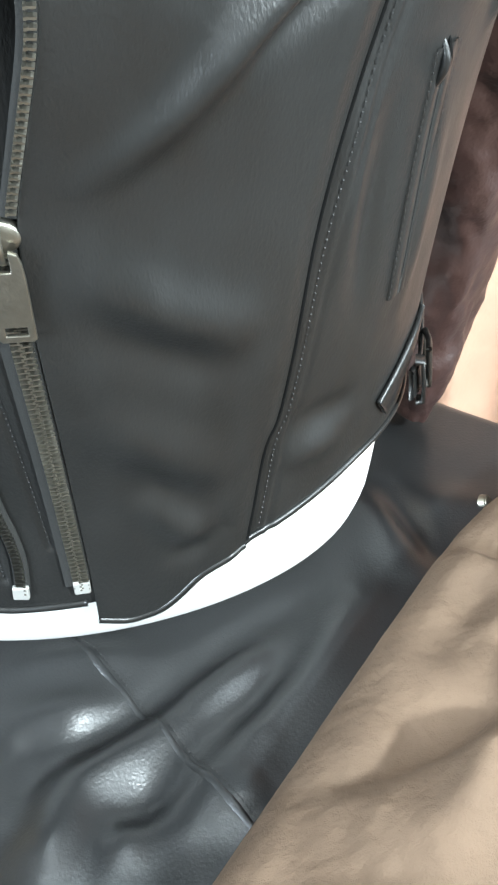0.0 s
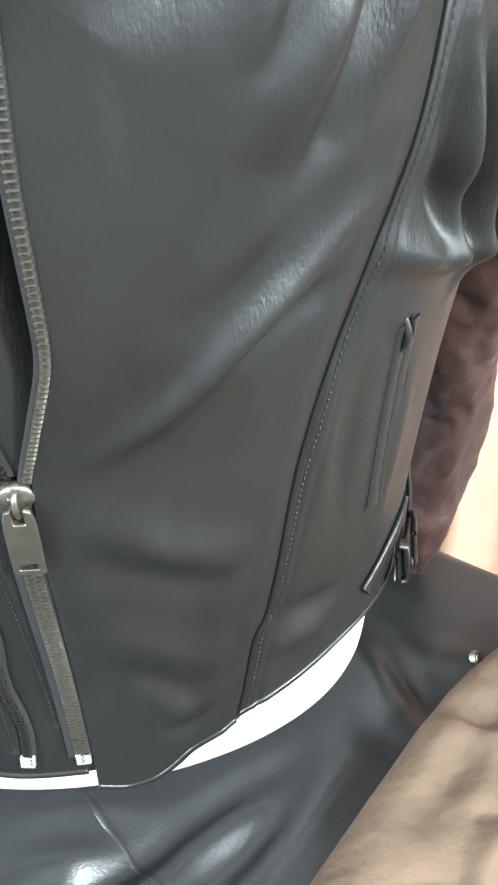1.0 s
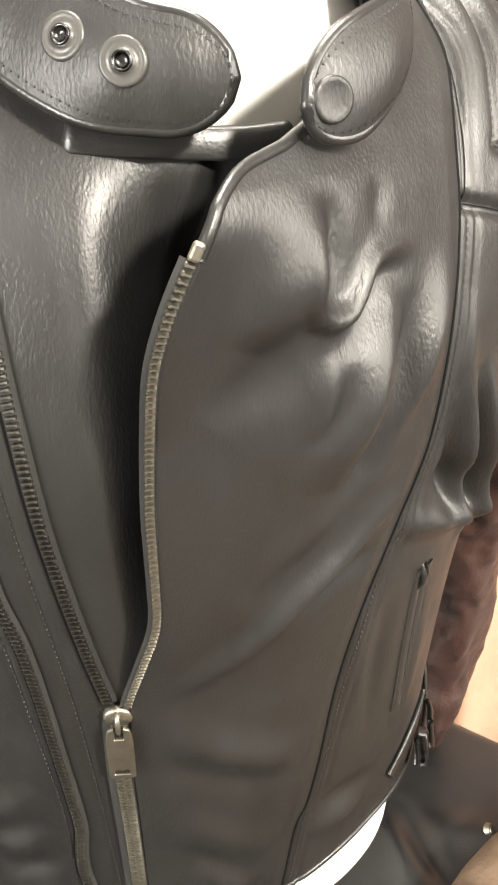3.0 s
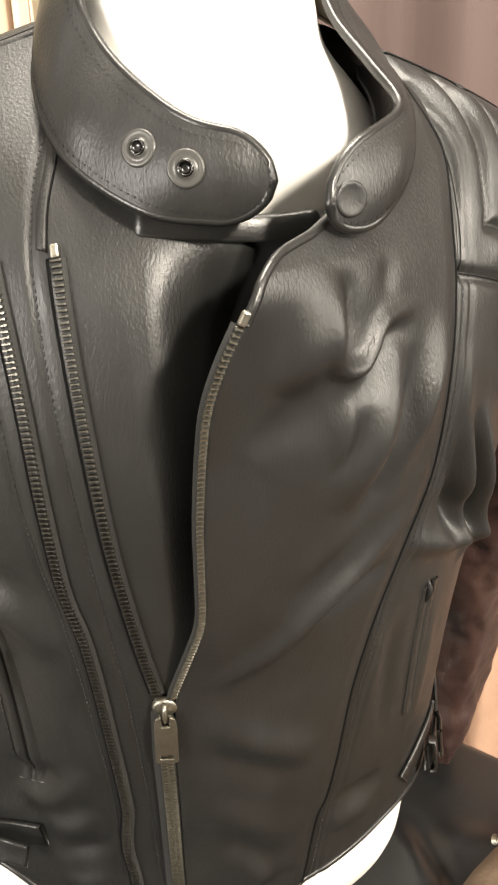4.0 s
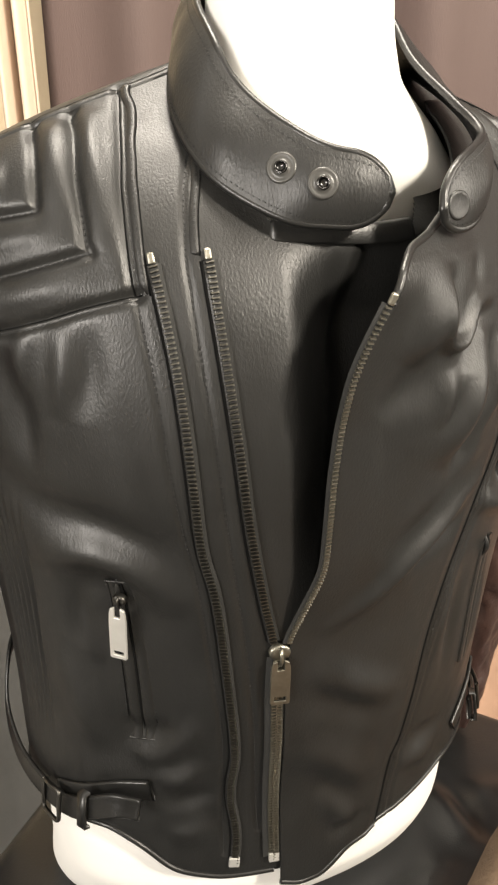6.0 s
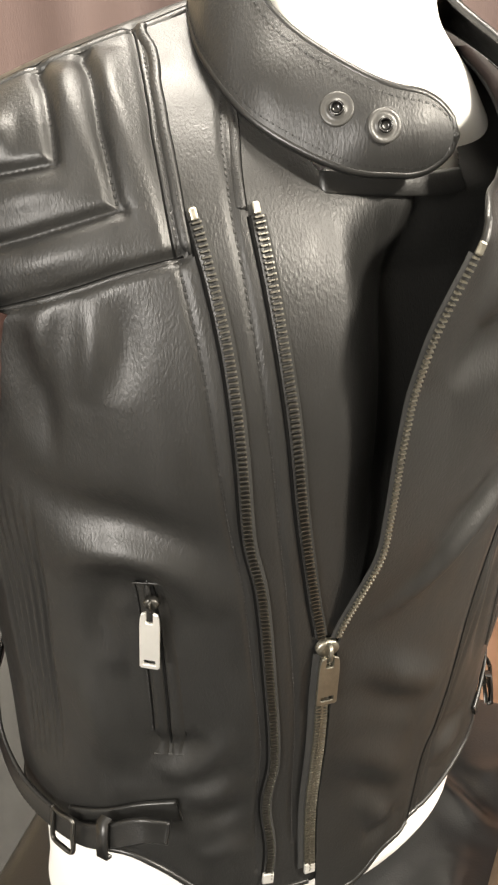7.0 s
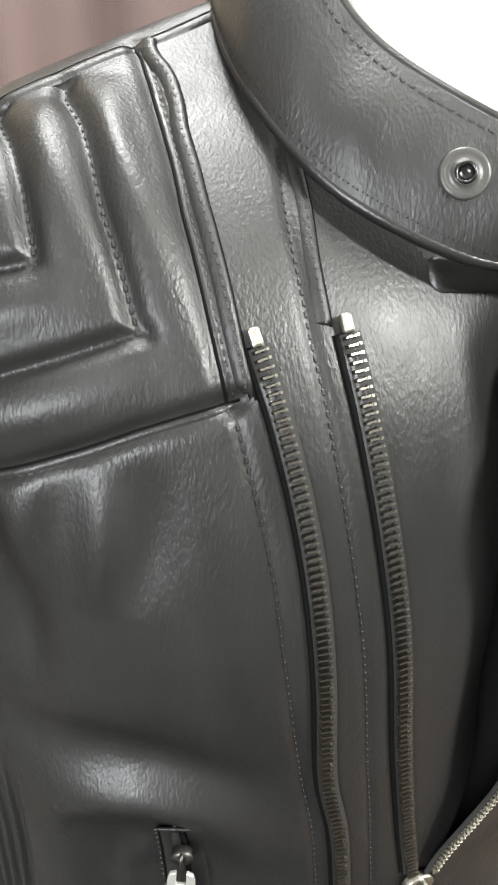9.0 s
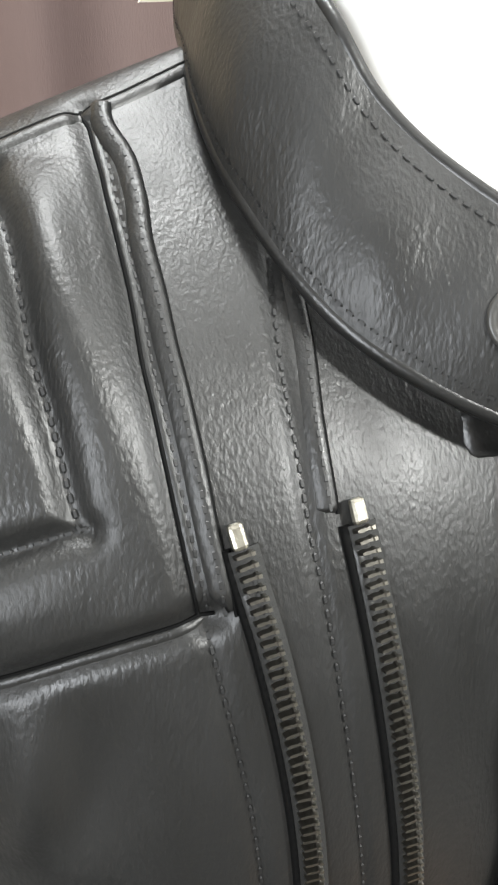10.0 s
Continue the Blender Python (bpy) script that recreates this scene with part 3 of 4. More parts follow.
def front(th, z):
    """The left front panel: it stands away from the body along its free edge."""
    p = flat_panel(th, z)
    n = normal_of(flat_panel, th, z)
    return p + n * field(p, PANEL_FOLDS)[..., None]


def line_on(f, pts, n=80, up=0.0):
    q = smooth_line(pts, n)
    P, N = f(q[:, 0], q[:, 1]), normal_of(f, q[:, 0], q[:, 1])
    return P + N * up, N


# ---- the mannequin ----
def mannequin():
    rows = []
    a = np.radians(np.linspace(0, 360, 96, endpoint=False))
    # height, middle X, middle Y, half width, half depth
    for z, x, y, w, d in ((TABLE_Z + 0.004, 0, .040, .16, .087), (TABLE_Z + 0.012, 0, .035, .168, .096), (.735, 0, .022, .172, .102), (.77, 0, .006, .170, .108), (.81, 0, .0, .170, .111), (.88, 0, 0, .170, .112),
                          (.98, 0, -.005, .168, .105), (1.10, 0, -.015, .176, .105), (1.18, 0, -.030, .165, .088), (1.23, 0.004, -.060, .12, .072), (1.262, .030, -.072, .100, .058), (1.29, .021, -.080, .083, .061),
                          (1.312, .014, -.083, .073, .060), (1.335, .008, -.083, .057, .056), (1.36, .006, -.085, .0525, .054), (1.40, .006, -.086, .0505, .053), (1.412, .006, -.086, .0485, .050), (1.416, .008, -.086, .040, .040), (1.417, .008, -.086, .001, .001)):
        rows.append(np.stack([x + w * np.sin(a), y - d * np.cos(a), z + 0 * a], -1))
    R = np.array(rows)
    s = np.linspace(0, len(R) - 1, 140)
    i = np.clip(s.astype(int), 0, len(R) - 2)
    f = (s - i)[:, None, None]
    P = R[i] * (1 - f) + R[i + 1] * f
    for _ in range(3):
        P[1:-1] = 0.25 * P[:-2] + 0.5 * P[1:-1] + 0.25 * P[2:]
    return thing("mannequin", sheet("mannequin", P, wrap=True), WHITE, "glossy white headless torso mannequin wearing a black leather jacket", "mannequin", at=BODY)


mannequin()

# ---- the jacket ----
jacket = thing("leather_jacket", None, None, "black leather biker jacket, half unzipped, on a white mannequin", "jacket", at=BODY)


HEM_OF = soft([-180, -90, -63, -47, -38, -31, -20, -5, 6, 17, 43, 90, 180], [.86, .852, .843, .846, .8325, .813, .807, .809, .812, .8235, .845, .852, .86], 6.0)


def hem(th):
    return HEM_OF(th)


def body_shell():
    th = np.concatenate([np.linspace(-180, -84, 60, endpoint=False), np.linspace(-84, 72, 430, endpoint=False), np.linspace(72, 180, 64, endpoint=False)])[None, :]
    v = np.concatenate([np.linspace(0, 0.78, 330, endpoint=False), np.linspace(0.78, 1, 130)])[:, None]
    z = hem(th) + (1.351 - hem(th)) * v
    P = skin(th + 0 * z, z)
    hole = (((P[..., 0] - .008) / .060)**2 + ((P[..., 1] + .093) / .080)**2 < 0.92) & (P[..., 2] > 1.2615)
    me = sheet("body", P, wrap=True, keep=~hole)
    return part("body", me, LEATHER, jacket)


body_shell()


PANEL_HEM_OF = soft([-8.5, -5.6, -1.2, 4.0, 7.0, 10.5, 16.8, 25], [.801, .799, .7945, .7975, .805, .8165, .8235, .8275], 2.6)


def panel_hem(th):
    return PANEL_HEM_OF(th)


def panel_top(th):
    return np.interp(th, [2.4, 4.8, 9.0, 14, 20, 28, 34, 40, 58], [1.2525, 1.2585, 1.2625, 1.270, 1.284, 1.305, 1.320, 1.3255, 1.327])


def panel_place(u, v):
    th = -8 + u * 42
    for _ in range(12):
        zb, zt = panel_hem(th), panel_top(th)
        z = zb + (zt - zb) * v
        th = 0.5 * th + 0.5 * (edge(z) + u * (side(z) - edge(z)))
    return th, z


def panel_mesh():
    u, v = np.linspace(0, 1, 190)[None, :], np.linspace(0, 1, 420)[:, None]
    th, z = panel_place(u + 0 * v, v + 0 * u)
    return part("front_panel", shell("front_panel", front(th, z), 0.0016), LEATHER, jacket, "loose front panel standing open at the chest")


panel_mesh()


def welt(f, pts, width=0.006, high=0.0013, mat=None, name="seam", n=120, flip=False, row=None, parent=None, rim=.0005):
    """An overlapped seam: one leather edge lies proud of the other, with a row of stitches beside it."""
    P, N = line_on(f, pts, n)
    prof = [(-width, -0.0006), (-width * 0.8, high * 0.55), (-width * 0.35, high), (-0.0006, high * 0.95), (-0.0001, high * 0.5), (0.0, -0.0012)]
    if flip:
        prof = [(-a, h) for a, h in reversed(prof)]
    ob = part(name, sweep(name, P, N, prof, taper=.03), mat or LEATHER, parent or jacket)
    # dark strand painted in for the shade beside the lapped edge
    part("shade_line", sweep("shade_line", P + N * 0.0003, N, tube_profile(rim, 6), closed=True), GAP_SHADE, ob)
    if row is not None:
        T = unit(np.gradient(P, axis=0))
        B = unit(np.cross(N, T))
        stitches("stitching", P + B * (row if flip else -row) + N * high * 0.8, N, ob)
    return ob


def row_of_thread(f, pts, n=120, up=0.0003, parent=None):
    """A stitched row pressed into the leather."""
    P, N = line_on(f, pts, n, up)
    return stitches("stitching", P, N, parent or jacket)


for flip in (False, True):
    m = (lambda p: mirror(p)) if flip else (lambda p: p)
    welt(skin, m(YOKE), width=.005, flip=not flip, row=.003)
    welt(skin, m(SHOULDER_IN), width=.004, high=.0009, flip=flip, row=.0022)
    if not flip:
        welt(skin, SHOULDER_OUT, width=.005, high=.0014, flip=True, row=.0022)
    row_of_thread(skin, m(PAD_ONE), 160, up=.0004)
    row_of_thread(skin, m(PAD_TWO), 160, up=.0004)
    # shoulder seam
    welt(skin, m([(-80, 1.296), (-74, 1.3180), (-70.4, 1.3268), (-67.2, 1.3324), (-62.2, 1.3362), (-60.4, 1.3454)]), width=.004, high=.0008)
welt(skin, V_TWO, width=.005, high=.0012, row=.002)
row_of_thread(skin, V_ONE)
row_of_thread(skin, STITCH_A)
welt(skin, [(a - 0.95, z) for a, z in ZIP_A], width=.0062, high=.0019, flip=True, row=.0042, rim=.0013)
welt(skin, [(a - 0.95, z) for a, z in ZIP_B], width=.0062, high=.0019, flip=True, row=.0042, rim=.0013)
P, N = line_on(front, [(t + 0.1, z) for t, z in SIDE], 120)
# dark strand in place of the shade along the side seam
part("shade_line", sweep("shade_line", P + N * .0005, N, tube_profile(.0009, 8), closed=True), GAP_SHADE, jacket)
row_of_thread(skin, [(t + 2.3, z) for t, z in SIDE[3:]])
# two rows of thread beside the free edge of the front panel
for k in (1.9, 4.3):
    zs = [.812, .86, .92, .98, 1.02, 1.05, 1.08, 1.14, 1.19, 1.22, 1.238]
    row_of_thread(front, [(float(edge(z)) + k, z) for z in zs])


# ---- bindings along the free edges ----
def binding(name, P, N, r, label="", mat=None):
    return part(name, sweep(name, P, N, tube_profile(r, 8, 0, 0.9), closed=True), mat or SMOOTH, jacket, label)


th = np.linspace(-100, -7.2, 160)
P, N = skin(th, hem(th) + .001), normal_of(base, th, hem(th) + .002)
binding("hem_binding", P, N, .0022)
th = np.linspace(17, 100, 120)
P, N = skin(th, hem(th) + .001), normal_of(base, th, hem(th) + .002)
binding("hem_binding", P, N, .0022)
th, z = panel_place(np.linspace(0.0, 1, 120), np.zeros(120))
binding("hem_binding", front(th, z), normal_of(flat_panel, th, z), .0022)
row_of_thread(front, [(-4.6, .806), (-1.0, .803), (4.4, .808), (8.6, .8205), (15.5, .8305)])
row_of_thread(skin, [(-60, .849), (-47, .852), (-38, .839), (-31, .8195), (-20, .8135), (-10, .8145)])
# lapel edge above the zip, round its corner and along its top
zs = np.linspace(1.236, 1.2500, 26)
th, z = panel_place(np.linspace(0, .42, 60), np.ones(60))
P = np.concatenate([front(edge(zs), zs), front(th, z)])
N = unit(np.concatenate([normal_of(flat_panel, edge(zs) + .4, zs), normal_of(flat_panel, th, z - .0015)]))
P = smooth_line(P[::5], 90)
N = unit(smooth_line(N[::5], 90))
binding("lapel_binding", P, N, .0023, "shiny bound edge of the lapel")
# neckline of the under flap
q = smooth_line([(-9.3, 1.2665), (-7.6, 1.2655), (-0.4, 1.2635), (7.6, 1.2625), (14, 1.264)], 60)
P = base(q[:, 0], q[:, 1])
N = normal_of(base, q[:, 0], q[:, 1])
part("neck_facing", sweep("neck_facing", P - N * .0008, N, [(-.0100, .0005), (-.0095, .0016), (-.002, .0018), (0, .0030), (.0022, .0022), (.0026, -.001)], taper=.04), SMOOTH, jacket, "narrow bound strip along the neckline")


# ---- collar ----
def collar(basec, topc, name, end_round, n=150, m=44, bulge=0.004, label=""):
    A, B = smooth_line(basec, n), smooth_line(topc, n)
    u = np.linspace(0, 1, n)
    half = np.ones(n)
    k = u > 1 - end_round
    half[k] = np.sqrt(np.clip(1 - ((u[k] - 1 + end_round) / end_round)**2, 0.0004, 1))
    v = np.linspace(0, 1, m)[None, :]
    vv = 0.5 + (v - 0.5) * half[:, None]
    P = A[:, None] * (1 - vv[..., None]) + B[:, None] * vv[..., None]
    c = np.array([.008, -.085, 0])
    out = P - c
    out[..., 2] = 0
    P = P + unit(out) * (bulge * np.sin(np.pi * vv))[..., None]
    # soft creases in the band
    P = P + unit(out) * (0.0005 * np.sin(u * 31)[:, None] * np.sin(vv * 4) + 0.0003 * np.sin(u * 67 + 1)[:, None] * vv * (1 - vv) * 4)[..., None]
    ob = part(name, shell(name, P, 0.0036), LEATHER, jacket, label)
    rim = np.concatenate([P[:, -1], P[-1, ::-1][1:], P[::-1, 0][1:]])
    N = grid_normals(P)
    rn = np.concatenate([N[:, -1], N[-1, ::-1][1:], N[::-1, 0][1:]])
    part("binding", sweep("binding", rim, rn, tube_profile(.0023, 8), closed=True), SMOOTH, ob)
    for row in (0.10, 0.90):
        k = int(row * (m - 1))
        sgn = np.sign(np.sum(N[:, k] * unit(out)[:, k]))
        stitches("stitching", P[:, k] + sgn * N[:, k] * 0.0019, sgn * N[:, k], ob)
    return ob, P, N


CB, CT = (.005, -.018, 1.364), (.005, -.030, 1.405)
left_collar, LP, LN = collar([CB, (-.042, -.033, 1.360), (-.063, -.070, 1.344), (-.070, -.105, 1.318), (-.060, -.138, 1.290), (-.031, -.163, 1.270), (-.004, -.172, 1.2655), (.021, -.176, 1.2655)],
                             [CT, (-.038, -.046, 1.399), (-.0515, -.085, 1.375), (-.0500, -.112, 1.355), (-.0440, -.124, 1.337), (-.033, -.140, 1.322), (-.010, -.166, 1.304), (.021, -.175, 1.298)],
                             "collar_tab", 0.075, label="standing collar end with a rounded snap tab")
right_collar, RP, RN = collar([CB, (.055, -.033, 1.360), (.083, -.070, 1.342), (.097, -.115, 1.315), (.088, -.155, 1.288), (.066, -.186, 1.268), (.040, -.197, 1.258)],
                              [CT, (.045, -.046, 1.399), (.060, -.085, 1.372), (.063, -.115, 1.345), (.073, -.140, 1.326), (.079, -.162, 1.309), (.060, -.183, 1.299), (.038, -.194, 1.291)],
                              "collar_end", 0.09, label="open standing collar end with a hidden snap")


def ring_mesh(name, prof, k=32):
    """A turned piece: profile of (radius, height towards the viewer) round the Y axis."""
    a = np.linspace(0, 2 * np.pi, k, endpoint=False)
    V = np.array([[(r * np.cos(t), -h, r * np.sin(t)) for t in a] for r, h in prof])
    f = grid_faces(len(prof), k, True)
    f.append(tuple((len(prof) - 1) * k + j for j in range(k)))
    return mesh_of(name, V.reshape(-1, 3), f)


SNAP_RING = ring_mesh("snap", [(.0078, -.001), (.0077, .0004), (.0070, .0009), (.0060, .0006), (.0040, .0005), (.0038, .0011), (.0032, .0014), (.0027, .0010), (.0025, -.0002), (.0010, -.0004)])
SNAP_STUD = ring_mesh("socket", [(.0034, .0004), (.0034, .0016), (.0030, .0020), (.0024, .0017), (.0022, .0002), (.0006, .0001)], 24)
SNAPM = material("snap_leather_ring", (0.045, 0.044, 0.041), 0.35, dark=0.8, scale=60, fine=0.0001, fine_scale=700)
for p in ((-.032, -.163, 1.294), (-.012, -.169, 1.286)):
    d = np.linalg.norm(LP - np.array(p), axis=-1)
    i, j = np.unravel_index(d.argmin(), d.shape)
    n = LN[i, j] * (1 if LN[i, j] @ np.array([-.2, -1, 0]) > 0 else -1)
    s = part("snap", SNAP_RING, SNAPM, left_collar, "round snap fastener with a dark socket")
    s.matrix_local = seat(LP[i, j] + n * .0019, n)
    k = part("socket", SNAP_STUD, BLACKMETAL, left_collar)
    k.matrix_local = seat(LP[i, j] + n * .0022, n)
i, j = int(.96 * len(RP)), 19
n = RN[i, j] * (1 if RN[i, j] @ np.array([0, -1, 0]) > 0 else -1)
s = part("snap", ring_mesh("snap_cap", [(.0072, -.001), (.0071, .0005), (.0062, .0009), (.0052, .0006), (.0006, .0005)]), LEATHER, right_collar, "leather covered snap cap")
s.matrix_local = seat(RP[i, j] + n * .0018, n)


# ---- zips ----
def tooth_mesh():
    """One metal tooth: a waisted bar across the tape with a raised head."""
    out = [(-.0022, -.0005), (-.0009, -.0007), (.0009, -.0005), (.0016, -.0008), (.0024, -.0006), (.0024, .0006), (.0016, .0008), (.0009, .0005), (-.0009, .0007), (-.0022, .0005)]
    bm = bmesh.new()
    lo = [bm.verts.new((x, 0, z)) for x, z in out]
    hi = [bm.verts.new((x * 0.82, -.0022, z * 0.6)) for x, z in out]
    bm.faces.new(hi)
    for i in range(len(out)):
        j = (i + 1) % len(out)
        bm.faces.new((lo[i], lo[j], hi[j], hi[i]))
    head = bmesh.ops.create_cube(bm, size=1, matrix=Matrix.Translation((.0021, -.0019, 0)) @ Matrix.Diagonal((.0009, .0013, .0009, 1)))["verts"]
    for f in {f for v in head for f in v.link_faces}:
        f.material_index = 1
    bmesh.ops.recalc_face_normals(bm, faces=bm.faces[:])
    me = bpy.data.meshes.new("tooth")
    bm.to_mesh(me)
    bm.free()
    return me


# brass with shade put into its colour, for two of the zip rows
SHADED_BRASS = material("shaded_brass", (0.15, 0.143, 0.125), 0.36, metal=1.0, dark=0.6, scale=160)
# paler metal on the tooth tips imitates their glints
HEAD_GLINT = material("glint_nickel", (0.24, 0.23, 0.20), 0.32, metal=1.0, dark=0.6, scale=160)
TOOTH, TOOTH_DARK, TOOTH_SLIM = tooth_mesh(), tooth_mesh(), tooth_mesh()
TOOTH_SLIM.transform(Matrix.Diagonal((.72, .9, 1, 1)))
TOOTH_SLIM.materials.append(BRASS)
TOOTH.materials.append(BRASS)
TOOTH_DARK.materials.append(SHADED_BRASS)
TOOTH_DARK.materials.append(HEAD_GLINT)
TOOTH.materials.append(BRASS)
TOOTH_SLIM.materials.append(BRASS)
STOP = box_mesh("stop", .0038, .0024, .0062, .0010)
STOP.materials.append(BRASS)
END_BOX = box_mesh("end_box", .0076, .0030, .0085, .0009)
END_BOX.materials.append(SILVER)


def zip_chain(label, P, N, toothmesh, flip, step=.0026, tape=((-.0030, 0), (.0042, 0)), top=True, bottom=False, both=False):
    a, b = tape
    prof = [(a[0], -.0006), (a[0], .0004), (0, .0008), (b[0], .0004), (b[0], -.0006)]
    z = part("zip", sweep("zip", P, N, prof), TAPE, jacket, label)
    t, s = along(P, step)
    Q, M = at_lengths(P, s, t), unit(at_lengths(N, s, t))
    T = unit(at_lengths(np.gradient(P, axis=0), s, t))
    rnd = random.Random(len(t))
    for i in range(len(t)):
        for side_ in ((1, -1) if both else ((-1,) if flip else (1,))):
            o = new("tooth", toothmesh)
            o.parent = z
            w = seat(Q[i] + M[i] * .0006 + (T[i] * step * .5 if side_ < 0 and both else 0), M[i], T[i]) @ pose(0, 0, 0, 0, rnd.uniform(-4, 4), 0)
            if side_ < 0:
                w = w @ pose(0, 0, 0, 0, 180, 0)
            o.matrix_local = w @ Matrix.Translation((-.0017 if both else 0, 0, 0))
    if top:
        o = new("stop", STOP)
        o.parent = z
        o.matrix_local = seat(P[0] + N[0] * .0014 - T[0] * .003, N[0], T[0])
        tagged(o, label="pale brass end stop")
    if bottom:
        o = new("end_box", END_BOX)
        o.parent = z
        o.matrix_local = seat(P[-1] + N[-1] * .0014, N[-1], T[-1])
        tagged(o, label="bright silver zip end")
    return z


P, N = line_on(skin, ZIP_A, 160, .0010)
zip_chain("unused zip row with brass teeth in shaded colours", P, N, TOOTH_DARK, False, bottom=True)
P, N = line_on(skin, ZIP_B, 110, .0010)
zip_chain("open zip row with brass teeth in shaded colours", P, N, TOOTH_DARK, False)
zs = np.linspace(1.236, 1.022, 110)
P, N = front(edge(zs) - .55, zs), normal_of(flat_panel, edge(zs) - .3, zs)
zip_chain("open zip row along the loose front panel", P, N, TOOTH_SLIM, True, tape=((-.0035, 0), (.0030, 0)))
zs = np.linspace(1.012, .826, 110)
P, N = skin(edge(zs) - 1.5, zs), normal_of(base, edge(zs) - 1.5, zs)
main = zip_chain("closed brass front zip", P + N * .0022, N, TOOTH, False, tape=((-.0075, 0), (.0075, 0)), top=False, bottom=True, both=True)


def slider(parent, p, n, scale=1.0, mat=None, pull=None, length=.037, width=.0125, lean=(0, 0, -1)):
    """Zip slider with a bridge and a long flat pull that has a slot near its end."""
    body = ring_mesh("slider", [(.0062, -.001), (.0062, .0018), (.0054, .0026), (.0030, .0030), (.0006, .0031)], 20)
    o = part("slider", body, mat or BRASS, parent)
    o.matrix_local = seat(p, n) @ Matrix.Diagonal((scale, 1, .85 * scale, 1))
    br = smooth_line([(0, -.0020, .0040), (0, -.0055, .0030), (0, -.0062, -.0020), (0, -.0040, -.0065)], 16)
    b = part("bridge", sweep("bridge", br, np.tile([[1.0, 0, 0]], (16, 1)), tube_profile(.0012, 6), closed=True), mat or BRASS, parent)
    b.matrix_local = seat(p, n) @ Matrix.Scale(scale, 4)
    w, L = width / 2, length
    out = [(-w * .80, 0), (-w * .94, -.0035), (-w, -.009), (-w, -L + .001), (-w + .001, -L), (w - .001, -L), (w, -L + .001), (w, -.009), (w * .94, -.0035), (w * .80, 0), (w * .34, .0012), (w * .34, -.0062), (-w * .34, -.0062), (-w * .34, .0012)]
    hole = [(-w * .58, -L + .0028), (w * .58, -L + .0028), (w * .58, -L + .0062), (-w * .58, -L + .0062)]
    me = plate_mesh("pull_tab", out, .0018, [hole])
    q = part("pull_tab", me, pull or BRASS, parent, "long flat metal zip pull with a slot")
    q.matrix_local = seat(np.array(p) + np.array(n) * .0062 + np.array((0, 0, -.0035)), n, lean)
    return o


slider(main, *[np.array(v) for v in (P[0] + N[0] * .003 + np.array((0, 0, .004)), N[0])], scale=1.1, length=.0340, width=.0124)


# ---- pockets ----
def pocket(f, mid, z_top, z_low, mirror_x, pull=True, parent=None):
    zs = np.linspace(z_top, z_low, 40)
    th = np.interp(zs, [z_low, z_top], [mid[1], mid[0]])
    P, N = f(th, zs), normal_of(base, th, zs)
    root = part("pocket", sweep("pocket", P + N * .0006, N, [(-.0022, -.002), (-.0018, .0002), (.0018, .0002), (.0022, -.002)]), TAPE, parent or jacket, "slanted zip pocket with leather lips")
    # dark strand drawn down the opening as the shade inside it
    part("slit_shade", sweep("slit_shade", P + N * .0004, N, tube_profile(.0011 if pull else .0006, 6), closed=True, taper=.1), GAP_SHADE, root)
    for sgn in (-1, 1):
        T = unit(np.gradient(P, axis=0))
        B = unit(np.cross(N, T)) * sgn
        k, w = (0.8, 1.35) if pull else (0.5, 1.0)
        prof = [(.0070 * w, -.0010), (.0066 * w, .0010 * k), (.0040 * w, .0018 * k), (.0016, .0020 * k), (.0011, .0010 * k), (.0010, -.0010)]
        if sgn < 0:
            prof = [(-a, h) for a, h in prof]
        part("lip", sweep("lip", P, N, prof), LEATHER, root)
        stitches("stitching", P + B * .0078 * w + N * .0006, N, root)
        if not pull:
            continue
        # dark strand as the shade round the lip's outer edge
        part("shade_line", sweep("shade_line", P + B * .0071 * w, N, tube_profile(.0005, 6), closed=True), GAP_SHADE, root)
    for k in ((0, -1) if pull else ()):
        e = P[k] + unit(np.cross(N[k], unit(P[1] - P[0])))[None] * np.linspace(-.0100, .0100, 12)[:, None]
        part("pocket_end", sweep("pocket_end", e, np.tile(N[k], (12, 1)), tube_profile(.0008, 8, .0006), closed=True), LEATHER, root)
    else:
        # the open mouth at the top of the zip, its inner shade a dark strand
        e = smooth_line([P[0] + N[0] * .0005 + np.array((0, 0, .004)), P[2] + N[2] * .0022, P[6] + N[6] * .0004], 20)
        part("mouth_shade", sweep("mouth_shade", e, np.tile(N[3], (20, 1)), tube_profile(.0013, 8, 0, .6), closed=True, taper=.4), GAP_SHADE, root)
        e = e + unit(np.cross(N[3], unit(P[1] - P[0]))) * -.0027
        part("pocket_rim", sweep("pocket_rim", e, np.tile(N[3], (20, 1)), tube_profile(.0019, 10), closed=True, taper=.4), SMOOTH, root)
    if pull:
        slider(root, P[0] + N[0] * .0022 + np.array((0, 0, -.010)), N[0], scale=.72, mat=NICKEL, pull=SILVER, length=.039, width=.0112, lean=(-.12, 0, -1))
    return root


pocket(skin, (-38.6, -37.6), 1.059, .928, False)
pocket(skin, (41.3, 44.6), 1.052, .945, True, pull=False)


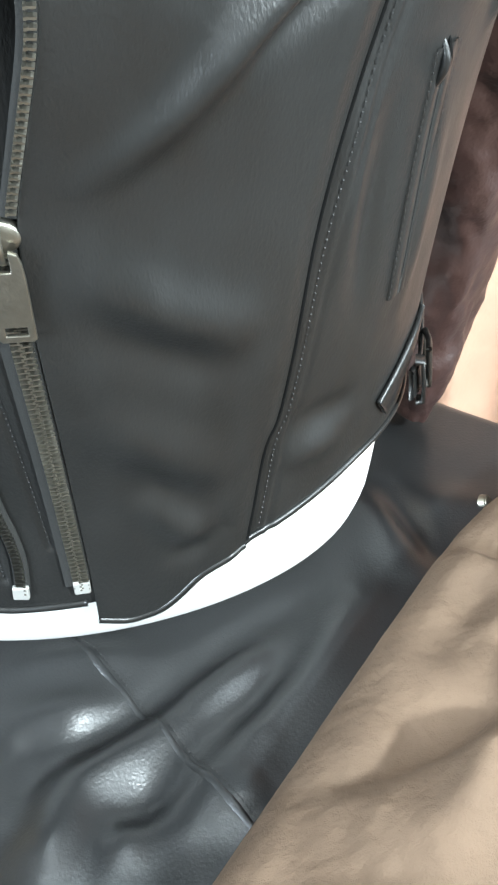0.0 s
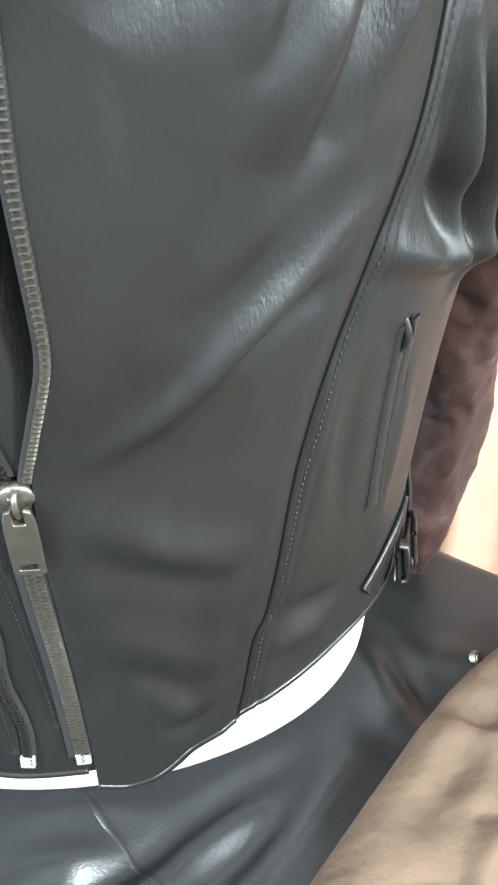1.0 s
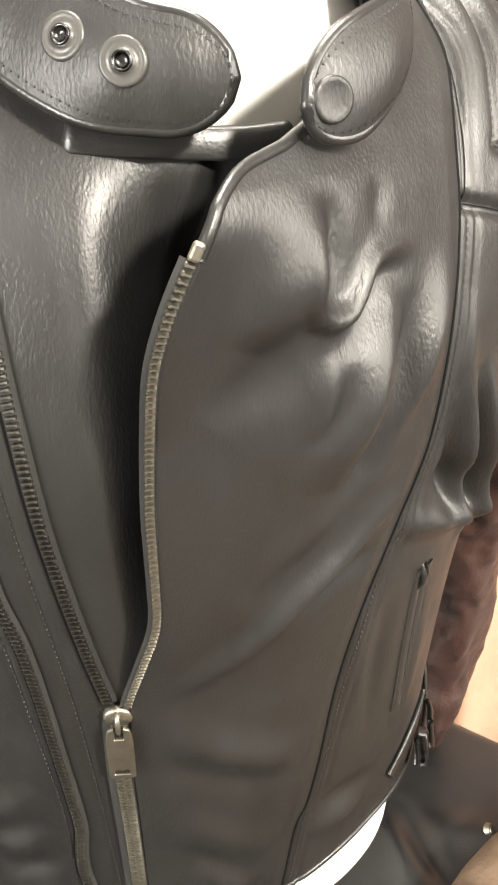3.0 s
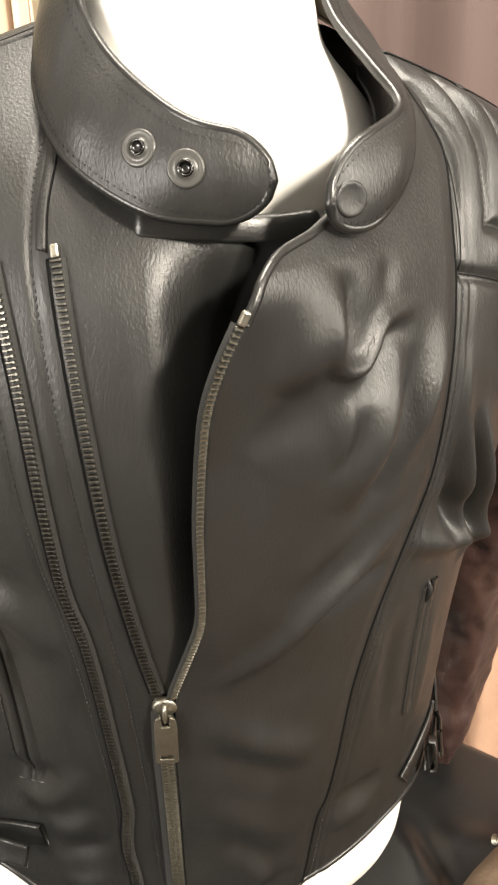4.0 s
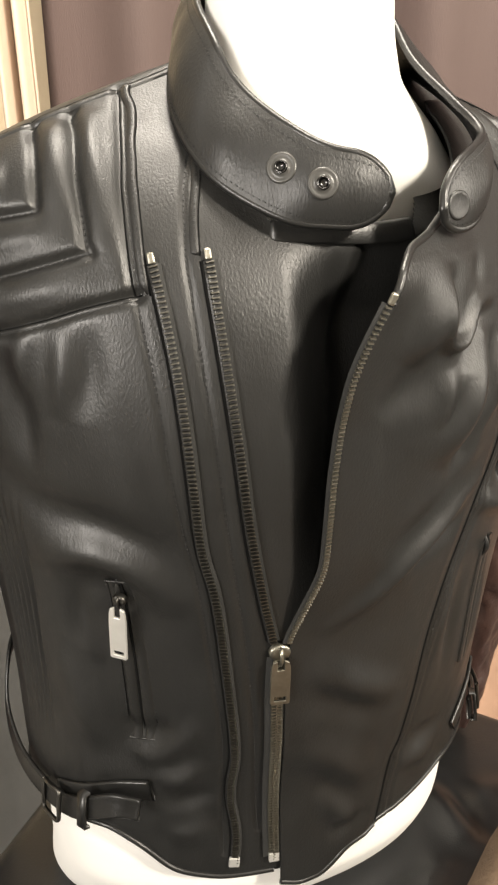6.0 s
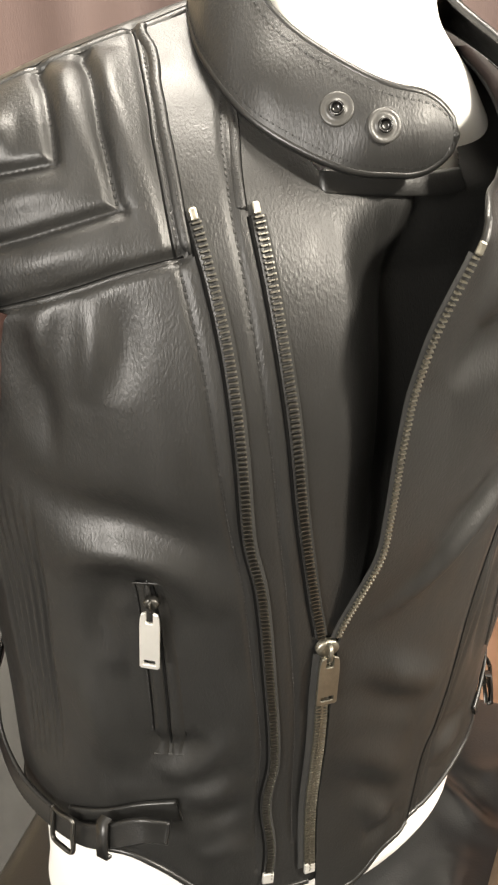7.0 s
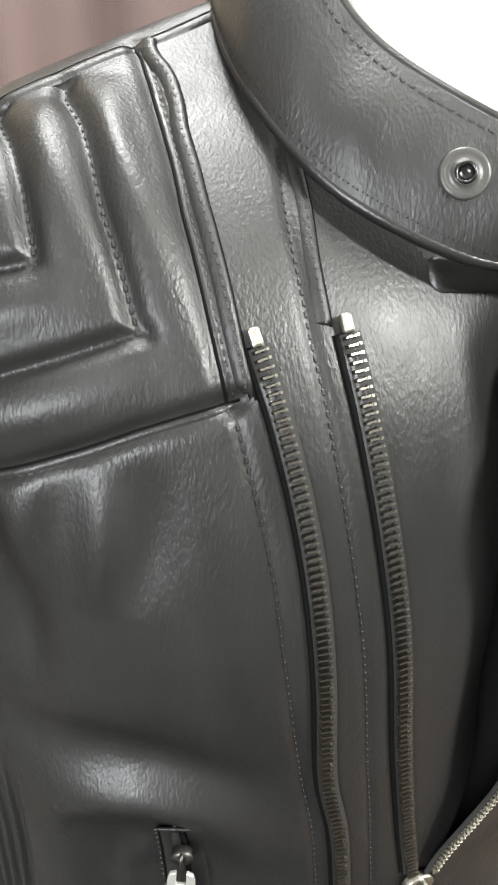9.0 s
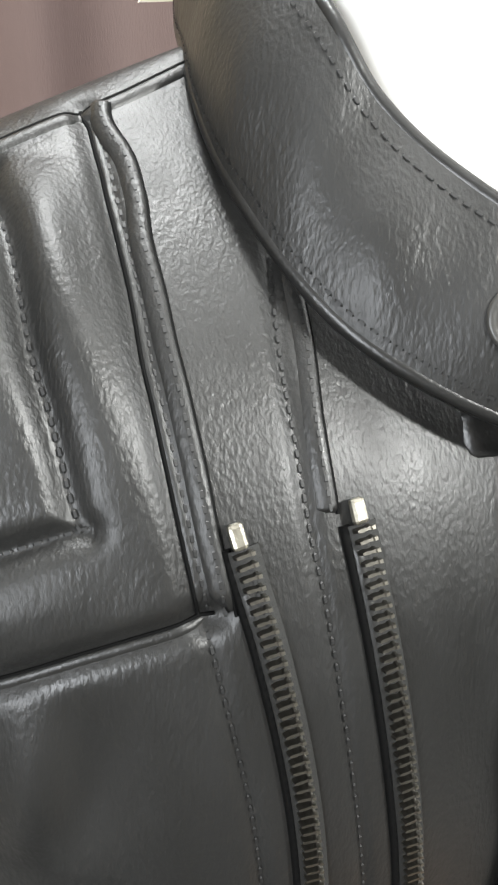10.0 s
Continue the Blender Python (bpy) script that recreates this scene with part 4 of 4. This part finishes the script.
# ---- side belts with buckles ----
def belt(sign):
    s = sign
    path = [(s * .176, .050, .938), (s * .185, .030, .925), (s * .190, .010, .893), (s * .184, -.020, .872), (s * .170, -.052, .864), (s * .156, -.074, .863), (s * .143, -.094, .874), (s * .128, -.108, .884), (s * .112, -.115, .882)]
    if s > 0:
        path = path[:5] + [(s * .158, -.068, .866)]
    P = smooth_line(path, 90)
    c = np.array([0, 0.01, 0])
    out = P - c
    out[:, 2] = 0
    N = unit(unit(out) + np.array([0, 0, .12]))
    w = .0085
    prof = [(-w, -.0012), (-w, .0006), (-w * .86, .0014), (-w * .7, .0011), (w * .7, .0011), (w * .86, .0014), (w, .0006), (w, -.0012)]
    root = part("side_belt", sweep("side_belt", P + N * .004, N, prof, closed=True), SMOOTH, jacket, "narrow leather side belt with a dark metal buckle")
    T = unit(np.gradient(P, axis=0))
    B = unit(np.cross(N, T))
    for k in (-.8, .8):
        stitches("stitching", P + B * w * k + N * .0052, N, root)
    # under strap sewn to the hem
    q = smooth_line([(s * 62, .866), (s * 52, .874), (s * 43, .884), (s * 35, .888)] if s < 0 else [(68, .898), (60, .890), (54, .879), (49, .868)], 40)
    U, UN = skin(q[:, 0], q[:, 1]), normal_of(base, q[:, 0], q[:, 1])
    part("strap", sweep("strap", U + UN * .0015, UN, [(-.009, -.001), (-.009, .001), (-.0078, .0017), (.0078, .0017), (.009, .001), (.009, -.001)], closed=True), SMOOTH, root)
    i = 58 if s < 0 else 72
    bx = smooth_line([(-.010, 0, .0115), (0, -.001, .0118), (.010, 0, .0115), (.0104, 0, 0), (.010, 0, -.0115), (0, -.001, -.0118), (-.010, 0, -.0115), (-.0104, 0, 0), (-.010, 0, .0115)], 60)
    bk = part("buckle", sweep("buckle", bx, np.tile([[0, -1.0, 0]], (60, 1)), tube_profile(.0017, 8), closed=True), NICKEL, root, "rectangular dark metal buckle")
    bk.matrix_local = seat(P[i] + N[i] * .0075, N[i])
    pr = part("prong", sweep("prong", np.array([(-.0135 + .028 * t, -.002 - .002 * math.sin(3.14 * t), 0) for t in np.linspace(0, 1, 14)]), np.tile([[0, -1.0, 0]], (14, 1)), tube_profile(.0011, 6), closed=True), NICKEL, root)
    pr.matrix_local = bk.matrix_local.copy()
    k = 72 if s < 0 else 84
    lp = part("belt_loop", sweep("belt_loop", np.array([(0, 0, -.013), (0, -.004, -.0128), (0, -.0045, 0), (0, -.004, .0128), (0, 0, .013)]), np.tile([[1.0, 0, 0]], (5, 1)), [(-.001, -.004), (-.001, .004), (.001, .004), (.001, -.004)], closed=True), SMOOTH, root)
    lp.matrix_local = seat(P[k] + N[k] * .004, N[k])
    return root


belt(-1)
belt(1)


# ---- empty sleeves hanging at the sides ----
def sleeve(sign):
    path = smooth_line([(.172, -.040, 1.235), (.196, -.020, 1.19), (.216, .030, 1.10), (.236, .075, .99), (.250, .098, .87), (.246, .108, .735)], 120)
    T = unit(np.gradient(path, axis=0))
    X = unit(np.cross(T, np.array([0, 1.0, 0])))
    Y = unit(np.cross(T, X))
    u = np.linspace(0, 1, 120)
    a = np.linspace(0, 2 * np.pi, 72, endpoint=False)
    rx = np.interp(u, [0, .12, .3, .6, .9, 1], [.045, .052, .048, .040, .036, .022])
    ry = np.interp(u, [0, .12, .3, .6, .9, 1], [.075, .090, .080, .064, .056, .045])
    wr = np.array([[.007 * noise.fractal(Vector((math.cos(t) * 1.1, math.sin(t) * 1.1, s * 9)), 0.9, 2.0, 4) for t in a] for s in u])
    P = path[:, None] + X[:, None] * ((rx[:, None] + wr) * np.cos(a))[..., None] + Y[:, None] * ((ry[:, None] + wr) * np.sin(a))[..., None]
    P[..., 0] *= sign
    return part("sleeve", sheet("sleeve", P, wrap=True), SLEEVE, jacket, "empty dark brown leather sleeve hanging behind the side")


sleeve(-1)
sleeve(1)


def hang_tag():
    """A small paper label that sticks out behind the collar."""
    me = plate_mesh("hang_tag", [(-.026, -.006), (.022, -.010), (.024, .016), (-.002, .018)], .0006, bevel=.0001)
    o = part("hang_tag", me, PAPER, jacket, "small cream paper label behind the collar")
    o.matrix_local = pose(-.018, .006, 1.3700, 4, -8, 6)


PAPER = material("cream_paper", (0.8, 0.74, 0.62), 0.8, dark=0.95, scale=40)
hang_tag()
